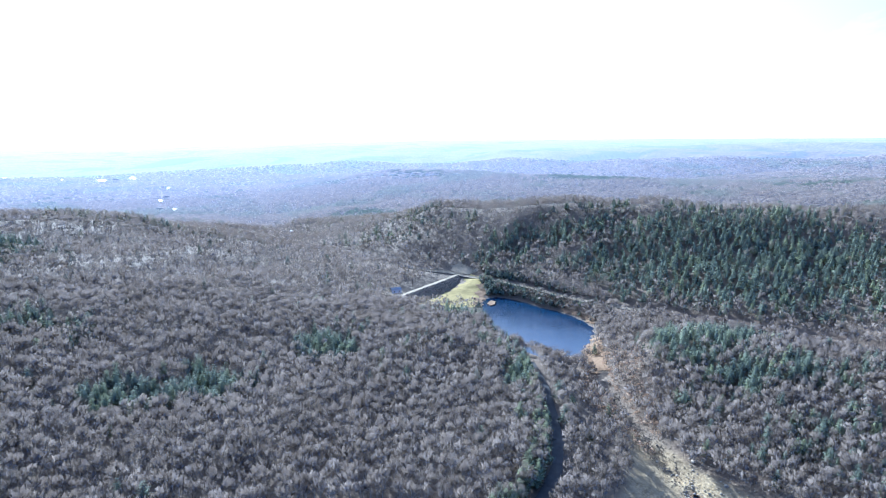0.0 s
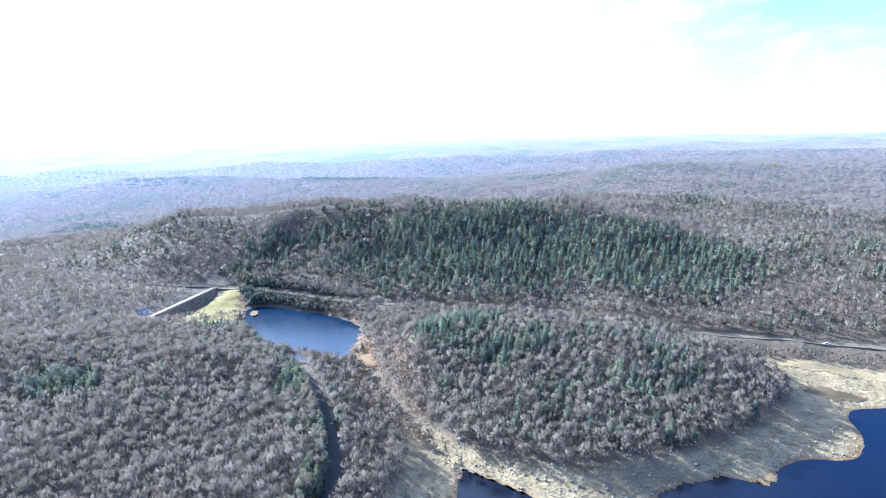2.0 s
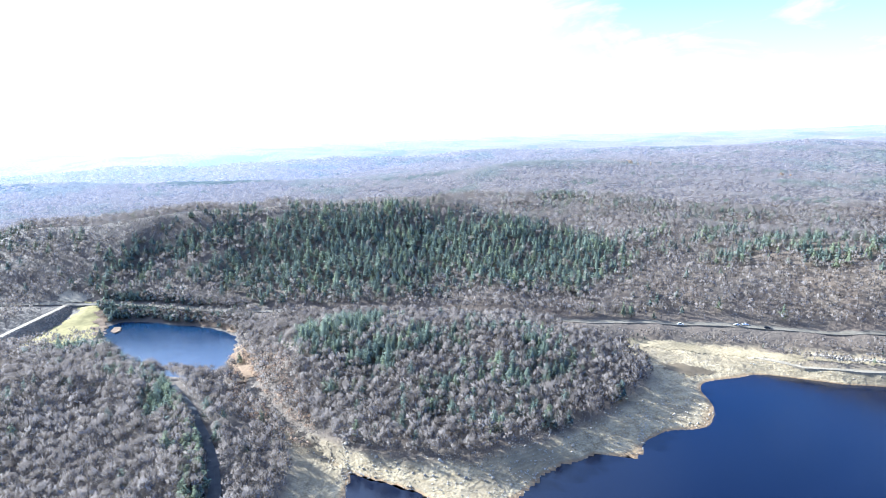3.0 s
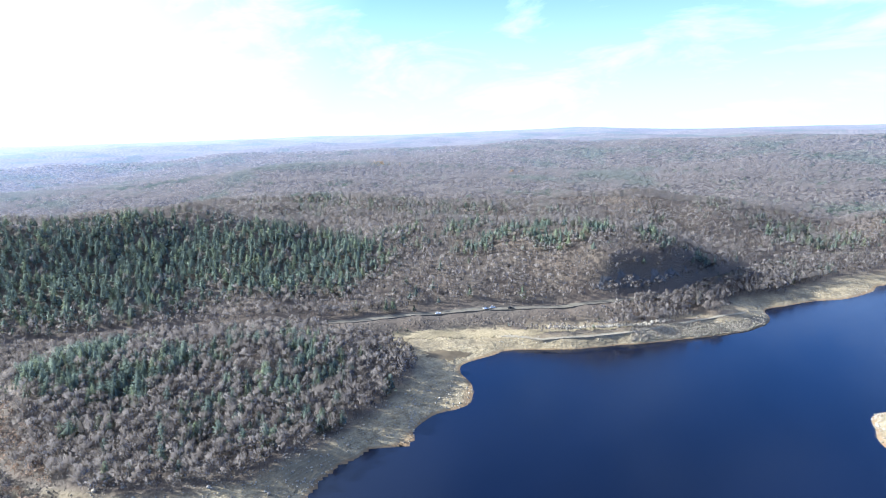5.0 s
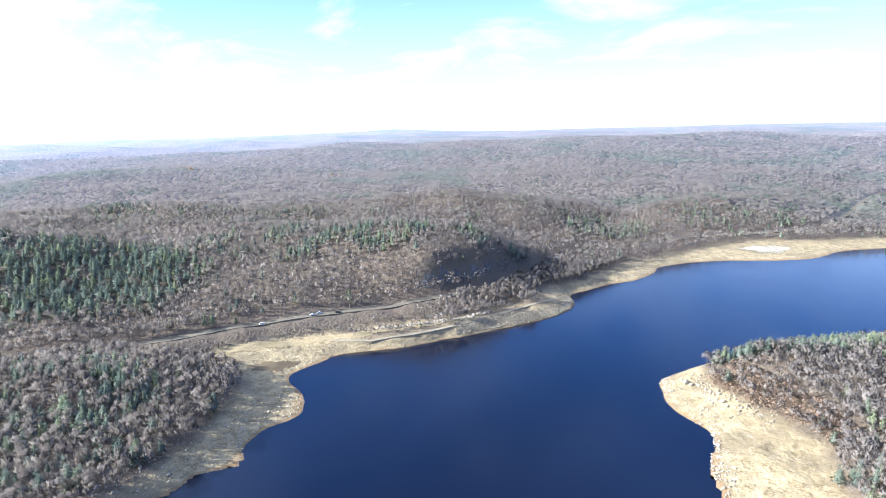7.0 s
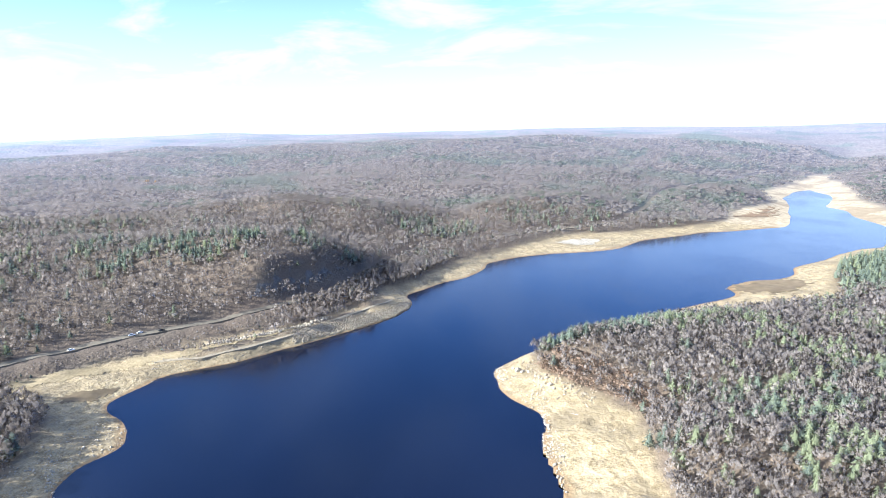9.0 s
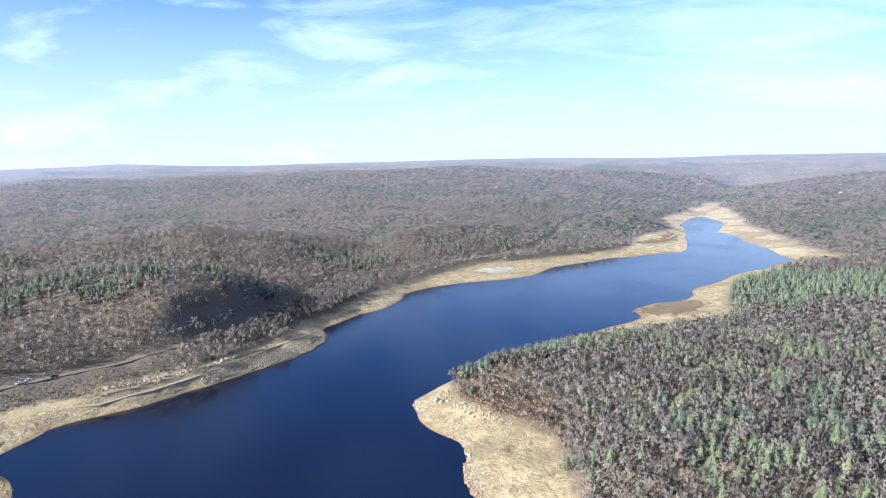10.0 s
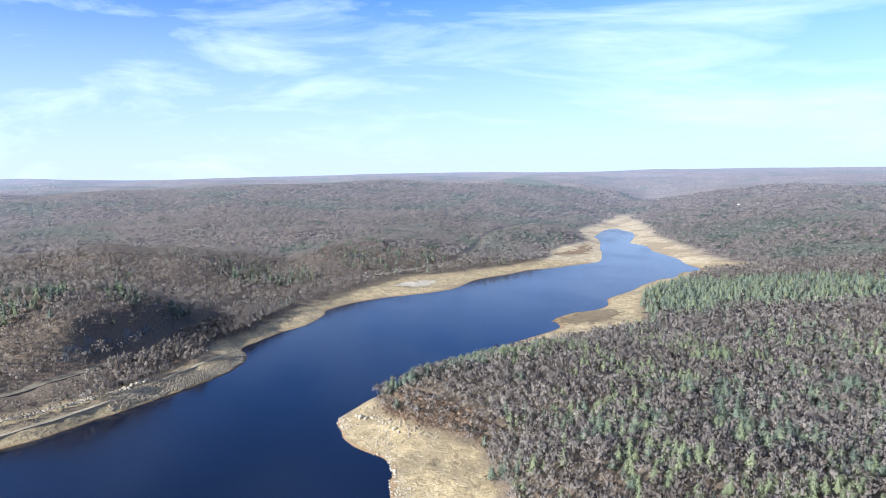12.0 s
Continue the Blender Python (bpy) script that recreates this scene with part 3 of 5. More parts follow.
def far_material(name, dark, light, stand, thin_by=0.0):
    """Woods more than a kilometre off: a backdrop with blue haze painted as emission, more towards the sun."""
    s = Stuff(name)
    s.b.inputs["Specular IOR Level"].default_value = 0.0
    c = s.ramp(s.math("ADD", s.math("MULTIPLY", s.noise(0.02, 8), 0.45), s.math("MULTIPLY", s.noise(0.11, 4), 0.55)), [(0.38, dark), (0.62, light)])
    # gaps between crowns darkened in the colour, in place of shade
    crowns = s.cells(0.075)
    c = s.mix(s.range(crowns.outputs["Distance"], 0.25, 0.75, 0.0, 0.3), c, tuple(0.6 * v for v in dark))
    c = s.mix(s.range(s.noise(0.005, 9, None, 0.6), 0.54, 0.60, 0, 0.75), c, stand)
    grain = s.noise(0.12, 5, (1, 1, 3))
    sand = s.ramp(grain, [(0.3, (0.24, 0.185, 0.11)), (0.55, (0.34, 0.27, 0.17)), (0.7, (0.43, 0.35, 0.23))])
    sand = s.mix(s.range(s.noise(0.014, 6, None, 0.5), 0.5, 0.6, 0, 0.7), sand, (0.19, 0.14, 0.085))
    s.colour(s.mix(s.attr("bare"), c, sand))
    if not thin_by:
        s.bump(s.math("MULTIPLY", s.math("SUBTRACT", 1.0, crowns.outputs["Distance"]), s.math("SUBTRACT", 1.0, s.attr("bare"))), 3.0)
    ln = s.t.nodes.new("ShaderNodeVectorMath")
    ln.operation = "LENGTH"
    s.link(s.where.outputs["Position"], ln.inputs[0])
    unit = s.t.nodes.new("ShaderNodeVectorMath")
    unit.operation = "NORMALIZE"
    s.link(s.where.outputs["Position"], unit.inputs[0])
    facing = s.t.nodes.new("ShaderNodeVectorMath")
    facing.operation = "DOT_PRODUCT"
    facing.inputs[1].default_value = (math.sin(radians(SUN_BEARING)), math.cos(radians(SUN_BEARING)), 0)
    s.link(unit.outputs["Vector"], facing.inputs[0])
    # haze painted in: blue emission that grows with distance and towards the sun
    haze_glow = s.math("MULTIPLY", s.range(ln.outputs["Value"], 750, 4600, 0.0, 0.19), s.range(facing.outputs["Value"], -0.2, 1.0, 1.0, 2.4))
    sun_haze_glow = s.math("MULTIPLY", s.range(facing.outputs["Value"], 0.6, 1.0, 0.0, 0.14), s.range(ln.outputs["Value"], 800, 1900))
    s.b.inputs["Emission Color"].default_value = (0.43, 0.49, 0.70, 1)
    s.link(s.math("ADD", haze_glow, sun_haze_glow), s.b.inputs["Emission Strength"])
    if thin_by:
        thru = s.t.nodes.new("ShaderNodeBsdfTranslucent")
        s.link(c, thru.inputs["Color"])
        both = s.t.nodes.new("ShaderNodeMixShader")
        both.inputs["Fac"].default_value = 0.4
        s.link(s.b.outputs["BSDF"], both.inputs[1])
        s.link(thru.outputs["BSDF"], both.inputs[2])
        airy = s.t.nodes.new("ShaderNodeMixShader")
        airy.inputs["Fac"].default_value = thin_by
        s.link(both.outputs["Shader"], airy.inputs[1])
        s.link(s.t.nodes.new("ShaderNodeBsdfTransparent").outputs["BSDF"], airy.inputs[2])
        s.link(airy.outputs["Shader"], s.t.nodes["Material Output"].inputs["Surface"])
    return s.m


FAR = far_material("hazed_distant_woods", (0.235, 0.195, 0.165), (0.295, 0.25, 0.212), (0.19, 0.195, 0.15), 0.5)
FAR_PINES = far_material("hazed_distant_pines", (0.085, 0.108, 0.07), (0.13, 0.155, 0.098), (0.10, 0.12, 0.08), 0.3)
# sheet coloured darker than the far trees, standing in for their missing shade
FAR_SHEET = far_material("hazed_shaded_canopy", (0.115, 0.093, 0.077), (0.175, 0.145, 0.12), (0.08, 0.092, 0.065))
tagged(new("backdrop", sheet("backdrop", EDGE_U, N_U, FAR_SHEET)), "wooded hills rolling to the horizon, blue haze painted as glow", "hills", kind="structure")


def grow(mask, n):
    return ~shrink(~mask, n)


def water_sheet(name, mask, z, material, label):
    wet = grow(mask, 3)
    c, u = np.nonzero(wet[:, :-1])
    c1 = (c + 1) % N_AZ
    ids = np.stack([c * N_U + u, c1 * N_U + u, c1 * N_U + u + 1, c * N_U + u + 1], 1)[:, ::-1]
    used, back_to = np.unique(ids, return_inverse=True)
    v = np.stack([gx.ravel()[used], gy.ravel()[used], np.full(len(used), z)], 1)
    return tagged(new(name, raw_mesh(name, v, back_to.reshape(ids.shape), material, True)), label, "water", kind="structure")


lake = water_sheet("water", in_lake, 0.0, LAKE_WATER, "dark blue wind-rippled reservoir lake")
pond = water_sheet("water", in_pond, 4.0, POND_WATER, "small dark blue pond below the dam")


def ribbon(name, line, width, material, label, category, lift=0.35, gap=1.2, kind="structure"):
    """A road laid on the ground along a line, with a camber and sides that go into the ground."""
    p = to_xy(run(line, gap))
    d = np.gradient(p, axis=0)
    d /= np.maximum(1e-6, np.linalg.norm(d, axis=1))[:, None]
    side = np.stack([d[:, 1], -d[:, 0]], 1)
    mid = height_at(p[:, 0], p[:, 1])
    for _ in range(6):
        mid[1:-1] = (mid[2:] + mid[:-2] + 2 * mid[1:-1]) / 4
    rows = []
    for f, dz in ((-0.5, -1.5), (-0.5, lift), (0, lift + 0.1), (0.5, lift), (0.5, -1.5)):
        q = p + side * width * f
        top = np.clip(height_at(q[:, 0], q[:, 1]), mid, mid + 0.5) if abs(dz) < 1 else mid
        rows.append(np.column_stack([q, top + dz]))
    v = np.stack(rows, 1).reshape(-1, 3)
    n, k = len(p), 5
    i, j = np.meshgrid(np.arange(n - 1), np.arange(k - 1), indexing="ij")
    a = (i * k + j).ravel()
    f = np.stack([a, a + 1, a + k + 1, a + k], 1)
    return tagged(new(name, raw_mesh(name, v, f, material)), label, category, kind=kind)


ribbon("road", HIGHWAY, 7.5, ASPHALT, "pale grey two-lane highway along the valley side", "road")
ribbon("road", LANE[1:], 5.0, DARK_ASPHALT, "dark narrow paved lane through the woods", "road")
ribbon("road", SHORE_ROAD, 2.8, GRAVEL, "pale gravel track along the lake bank", "road", 0.12)

# ---- trees ----
rng = np.random.RandomState(11)


def sliver(a, b, width, g):
    """A long thin triangle from a to b."""
    cross = np.cross(b - a, g.normal(0, 1, 3))
    cross *= width * 0.5 / max(1e-6, np.linalg.norm(cross))
    return [a + cross, a - cross, b]


def bare_tree(n_limbs, n_sprays, seed, width, trunk_w=0.02):
    """A leafless tree about one metre high: trunk, rising limbs, and a dome of small sprays of twigs; triangles."""
    g = np.random.RandomState(seed)
    tris = []
    fork = g.uniform(0.24, 0.4)
    for k in range(3):
        a, b = 2 * math.pi * k / 3, 2 * math.pi * (k + 1) / 3
        tris.append([(trunk_w * 0.6 * math.cos(a), trunk_w * 0.6 * math.sin(a), -0.08), (trunk_w * 0.6 * math.cos(b), trunk_w * 0.6 * math.sin(b), -0.08),
                     (0, 0, fork + 0.4)])
    heart = np.array([g.normal(0, 0.03), g.normal(0, 0.03), 0.63])
    lobes = 1 + 0.2 * np.sin(np.arange(7) * 2.4 + seed)
    for k in range(n_limbs):
        a = 6.283 * (k + g.uniform(-0.3, 0.3)) / n_limbs
        tris.append(sliver(np.array([0, 0, fork]), heart + np.array([0.22 * math.cos(a), 0.22 * math.sin(a), g.uniform(0.0, 0.25)]), trunk_w * 0.9, g))
    for k in range(n_sprays):
        way = g.normal(0, 1, 3) + np.array([0, 0, 0.4])
        way[2] = abs(way[2]) if g.rand() < 0.75 else way[2]
        way /= np.linalg.norm(way)
        swell = lobes[int((math.atan2(way[1], way[0]) + math.pi) / 6.2832 * 6.99)]
        mid = heart + way * np.array([0.36, 0.36, 0.33]) * swell * g.uniform(0.55, 1.0)
        along_it = 0.6 * way + np.array([0, 0, 0.55]) + g.normal(0, 0.4, 3)
        along_it *= g.uniform(0.08, 0.14) / np.linalg.norm(along_it)
        side = np.cross(along_it, g.normal(0, 1, 3))
        side *= width * g.uniform(0.6, 1.3) / max(1e-6, np.linalg.norm(side))
        tris.append([mid - along_it, mid + 0.2 * along_it + side, mid + along_it - 0.3 * side])
    return np.array(tris)


def pine_tree(n_tufts, size, seed, slim=0.2, droop=0.3, filler=5):
    """A conifer about one metre high: a dark core with overlapping tufts of needles; triangles."""
    g = np.random.RandomState(seed)
    tris = []
    for k in range(3):
        a, b = 2 * math.pi * k / 3, 2 * math.pi * (k + 1) / 3
        tris.append([(0.02 * math.cos(a), 0.02 * math.sin(a), -0.08), (0.02 * math.cos(b), 0.02 * math.sin(b), -0.08), (0, 0, 0.6)])
    base = 0.16 + 0.1 * g.rand()
    for k in range(filler):
        a, b = 2 * math.pi * k / filler, 2 * math.pi * (k + 1) / filler
        tris.append([(0.8 * slim * math.cos(a), 0.8 * slim * math.sin(a), base + 0.05), (0.8 * slim * math.cos(b), 0.8 * slim * math.sin(b), base + 0.05), (0, 0, 0.85)])
    for k in range(n_tufts):
        h = base + (0.98 - base) * g.rand() ** 1.25
        f = (h - base) / (1 - base)
        a = g.uniform(0, 6.283)
        rad = slim * (0.12 + 0.9 * (1 - f ** 1.7)) * g.uniform(0.5, 1.1) * (1 + 0.3 * math.sin(2 * a + seed) * math.sin(9 * f + seed))
        out, tang = np.array([math.cos(a), math.sin(a), 0]), np.array([-math.sin(a), math.cos(a), 0])
        s = size * g.uniform(0.6, 1.25) * (1 - 0.45 * f)
        c = out * rad + np.array([0, 0, h])
        lift = np.array([0, 0, 1.0])
        tip = c + out * 0.65 * s - lift * droop * s * g.uniform(0.3, 1.2)
        tris.append([c - 0.35 * s * out + 0.5 * s * tang + 0.25 * s * lift * g.uniform(-0.6, 1), c - 0.35 * s * out - 0.5 * s * tang + 0.25 * s * lift * g.uniform(-0.6, 1), tip])
    return np.array(tris)


def canopy(seed, n):
    """The top of a distant tree about one metre high, as a few billows."""
    g = np.random.RandomState(seed)
    tris = []
    for _ in range(n):
        way = g.normal(0, 1, 3)
        way[2] = abs(way[2])
        way /= np.linalg.norm(way)
        c = np.array([0, 0, 0.45]) + way * np.array([0.38, 0.38, 0.42]) * g.uniform(0.75, 1.05)
        u = np.cross(way, g.normal(0, 1, 3))
        u /= np.linalg.norm(u)
        w = np.cross(way, u) + 0.5 * g.uniform(-1, 1) * way
        s = 0.5 * g.uniform(0.7, 1.2)
        tris.append([c + s * 0.6 * u, c + s * (-0.3 * u + 0.5 * w), c + s * (-0.3 * u - 0.5 * w)])
    return np.array(tris)


def outward(tris, upright=0.0):
    """Corner normals that follow the round of the crown, and triangles turned to face outwards."""
    mid = tris.mean(1)
    way = (mid - np.array([0, 0, 0.5])) * np.array([1.0, 1.0, 0.55]) + np.array([0, 0, 0.06])
    way /= np.maximum(1e-6, np.linalg.norm(way, axis=1))[:, None]
    face = np.cross(tris[:, 1] - tris[:, 0], tris[:, 2] - tris[:, 0])
    flip = (face * way).sum(1) < 0
    tris = np.where(flip[:, None, None], tris[:, ::-1], tris)
    face = np.where(flip[:, None], -face, face)
    face /= np.maximum(1e-9, np.linalg.norm(face, axis=1))[:, None]
    soft = 0.88 * way + 0.12 * face
    soft = (1 - upright) * soft + upright * np.array([0, 0, 1.0])
    return tris, soft / np.linalg.norm(soft, axis=1)[:, None]


def plant(name, templates, xs, ys, zs, tall, wide, material, label, tint=None, rounded=True, upright=0.0):
    """All trees of one kind and one stretch as one mesh."""
    if not len(xs):
        return None
    pick = rng.randint(0, len(templates), len(xs))
    spin = rng.uniform(0, 2 * math.pi, len(xs))
    tint = np.clip(rng.normal(0.45, 0.14, len(xs)), 0, 1) if tint is None else tint
    vs, ts, ns = [], [], []
    for k, tpl in enumerate(templates):
        m = np.nonzero(pick == k)[0]
        tpl, soft = outward(tpl, upright) if rounded else (tpl, None)
        p = tpl.reshape(-1, 3)
        c, s = np.cos(spin[m])[:, None], np.sin(spin[m])[:, None]
        x = (p[None, :, 0] * c - p[None, :, 1] * s) * wide[m][:, None] + xs[m][:, None]
        y = (p[None, :, 0] * s + p[None, :, 1] * c) * wide[m][:, None] + ys[m][:, None]
        z = p[None, :, 2] * tall[m][:, None] + zs[m][:, None]
        vs.append(np.stack([x, y, z], -1).reshape(-1, 3))
        ts.append(np.repeat(tint[m], len(p)))
        if rounded:
            q = np.repeat(soft, 3, 0)
            ns.append(np.stack([q[None, :, 0] * c - q[None, :, 1] * s, q[None, :, 0] * s + q[None, :, 1] * c, np.broadcast_to(q[None, :, 2], x.shape)], -1).reshape(-1, 3))
    v = np.concatenate(vs)
    me = raw_mesh(name, v, np.arange(len(v)).reshape(-1, 3), material, rounded, tint=np.concatenate(ts))
    if rounded:
        me.normals_split_custom_set_from_vertices(np.concatenate(ns).astype(np.float32))
    return tagged(new(name, me), label, "trees", kind="stuff")


def scatter(r0, r1, gap, b0=-46.0, b1=148.0):
    """Places on a jittered net of polar cells, about gap metres apart."""
    out = []
    r = r0
    while r < r1:
        n = int(r * radians(b1 - b0) / gap)
        b = b0 + (b1 - b0) * (np.arange(n) + rng.uniform(-0.45, 0.45, n)) / n
        rr = r + gap * rng.uniform(-0.45, 0.45, n)
        out.append(np.stack([b, rr], 1))
        r += gap
    return np.concatenate(out)


# conifer stands: bearing, distance, half-width in degrees, half-depth in metres, share of pines
STANDS = [(15, 640, 8, 60, 0.8), (27, 600, 13, 90, 0.95), (40, 590, 9, 80, 0.95), (22.5, 410, 4, 40, 0.95), (27, 395, 5, 48, 0.9), (35, 355, 12, 72, 0.5),
          (40, 392, 4, 30, 0.7), (-36, 400, 6, 40, 0.6), (-25, 305, 7, 22, 0.9), (-11, 345, 3.0, 20, 0.95), (-36, 560, 4, 40, 0.7),
          (-28, 690, 6, 30, 0.5), (7.0, 345, 1.3, 60, 0.9), (2.5, 475, 4, 22, 0.9), (4.5, 420, 2.0, 40, 0.6), (5, 590, 2, 12, 0.9), (9, 590, 4, 12, 0.5),
          (8, 640, 5, 40, 0.9), (63, 610, 8, 38, 0.8), (55, 650, 8, 40, 0.4), (97, 399, 2.2, 13, 0.95), (101, 410, 3, 14, 0.95), (106, 426, 3.5, 15, 0.95), (111, 450, 3.5, 17, 0.95), (103, 445, 6, 22, 0.93), (75, 630, 5, 35, 0.6), (105, 530, 5, 30, 0.95), (122, 720, 5, 110, 1.0), (130, 740, 8, 90, 0.95),
          (140, 760, 8, 90, 0.8)]
STANDS += [(108, 300, 5, 40, 0.35), (118, 300, 9, 60, 0.6), (130, 300, 10, 70, 0.55), (112, 400, 5, 40, 0.3), (122, 420, 8, 70, 0.5), (134, 430, 10, 110, 0.5), (95, 1050, 6, 120, 0.4),
           (-7.3, 1085, 2.6, 45, 1.0), (13.4, 1560, 4.5, 70, 1.0), (-2.5, 1640, 3, 70, 0.9), (31, 1500, 4, 60, 0.9), (-12, 1900, 3, 80, 0.9), (85, 860, 4, 60, 0.5), (105, 1250, 6, 120, 0.35), (130, 1300, 10, 200, 0.3), (122, 1600, 4, 200, 0.4), (50, 900, 12, 80, 0.3), (117, 560, 3, 30, 0.6)]
OPEN_LINES = [(HIGHWAY, 5.5), (LANE, 4.5), (SHORE_ROAD, 4.5), (STREAM, 5.5), (DAM, 16.0)]
BRUSHY = [(94.3, 378, 6), (95.5, 362, 6), (98, 347, 6), (101.5, 333, 6), (104.6, 312, 6), (106.2, 322, 6), (103.5, 350, 6), (99.5, 372, 6), (96.0, 392, 6)]
# the blasted rock face above the highway
ROCK_CUT = [(68.0, 520, 15), (70.5, 533, 15), (73.0, 554, 15), (75.0, 574, 15), (77.0, 609, 15), (77.2, 619, 18), (75.2, 583, 20), (73.1, 562, 20), (70.55, 540, 20), (68.1, 526, 18)]
MEADOW = [(-4.5, 500, 7), (0.8, 590, 7), (2.6, 612, 7), (3.9, 575, 7), (4.2, 545, 7), (3.2, 515, 7), (0.9, 515, 7)]


def wooded(bs, rs):
    """Keeps the places where trees can stand; returns x, y, z and the share of pines there."""
    xs, ys = rs * np.sin(np.radians(bs)), rs * np.cos(np.radians(bs))
    zs = height_at(xs, ys)
    keep = ~inside(SHORE, bs, rs) & ~inside(POND_EDGE, bs, rs) & ~inside(MEADOW, bs, rs)
    c, u = cell(bs, rs)
    dry = lake_side[np.round(c).astype(int) % N_AZ, np.clip(np.round(u).astype(int), 0, N_U - 1)]
    keep &= (dry < 0.35)
    keep &= ~(inside(BRUSHY, bs, rs) & (rng.rand(len(bs)) < 0.6))
    for line, width in OPEN_LINES:
        keep &= off_line(xs, ys, line) > width * np.where(rs > 900, 1.6, 1.0)
    keep &= off_line(xs, ys, POND_EDGE) > 4
    keep &= ~inside(ROCK_CUT, bs, rs)
    road_at = np.interp(bs, [q[0] for q in HIGHWAY[:22]], [q[1] for q in HIGHWAY[:22]])
    keep &= ~((bs > 14) & (bs < 72) & (rs < road_at) & (rs > road_at - 15))
    pine = 0.012 + np.where(rs > 700, 0.3, 0.08) * np.clip(field(xs, ys, 260, 3, 21) - 0.2, 0, 2)
    for b, r, wb, wr, share in STANDS:
        d = ((bs - b) / wb) ** 2 + ((rs - r) / wr) ** 2
        pine = np.maximum(pine, share * np.clip(1.6 - d, 0, 1) * np.where(share > 0.92, 1.0, np.clip(0.75 + 1.2 * field(xs, ys, 55, 2, 22), 0.05, 1.3)))
    return xs[keep], ys[keep], zs[keep], pine[keep], rs[keep]


def stature(bs, rs, is_pine):
    """Height of the trees: young growth on the cleared strips beside the highway and the pond."""
    n = len(bs)
    tall = np.where(is_pine, rng.uniform(7.5, 15, n), rng.uniform(9, 14, n))
    tall = np.where(rs > 1000, rng.uniform(6.5, 10.5, n), tall)
    verge = np.interp(bs, [q[0] for q in HIGHWAY[:22]], [q[1] for q in HIGHWAY[:22]]) - 5
    young = ((bs > 44) & (bs < 71.5) & (rs > 425) & (rs < verge)) | ((bs > 3) & (bs < 14) & (rs > 500) & (rs < verge) & ~is_pine)
    young |= (bs > 12.5) & (bs < 19) & (rs > 280) & (rs < 440) & (rng.rand(n) < 0.6)
    strip = (bs > 71) & (bs < 82) & (rs < np.interp(bs, [71, 75, 79, 82], [522, 550, 615, 690]))
    tall = np.where(strip & ~is_pine, rng.uniform(7, 10.5, n), tall)
    return np.where(young, rng.uniform(3.0, 6.0, n), tall), young


NEAR_TREES = {}
# nearest and farthest distance, spacing, first and last bearing, size of the trees
LODS = [(205, 480, 4.2, -46.0, 92.0, 0.85), (205, 480, 3.9, 92.0, 148.0, 0.78), (480, 1000, 5.7, -46.0, 148.0, 0.92), (1000, 1600, 8.2, -46.0, 148.0, 1.0),
        (1600, 2500, 13.0, -46.0, 148.0, 1.0)]
bare_sets = [[bare_tree(5, 52, s, 0.088, 0.02) for s in range(14)], [bare_tree(4, 44, 110 + s, 0.115, 0.026) for s in range(14)],
             [bare_tree(2, 17, 20 + s, 0.15, 0.03) for s in range(14)], [canopy(40 + s, 8) for s in range(10)], [canopy(50 + s, 6) for s in range(10)]]
pine_sets = [[pine_tree(130, 0.12, s, 0.27, 0.05, 6) for s in range(6)], [pine_tree(70, 0.17, 130 + s, 0.27, 0.05, 6) for s in range(6)],
             [pine_tree(36, 0.22, 20 + s, 0.28, 0.1) for s in range(6)], [canopy(90 + s, 7) for s in range(6)]]
hemlock_sets = [[pine_tree(130, 0.12, 60 + s, 0.26, 0.5, 6) for s in range(6)], [pine_tree(70, 0.17, 140 + s, 0.26, 0.5, 6) for s in range(6)],
                [pine_tree(36, 0.22, 70 + s, 0.28, 0.5) for s in range(6)], [canopy(96 + s, 7) for s in range(6)]]
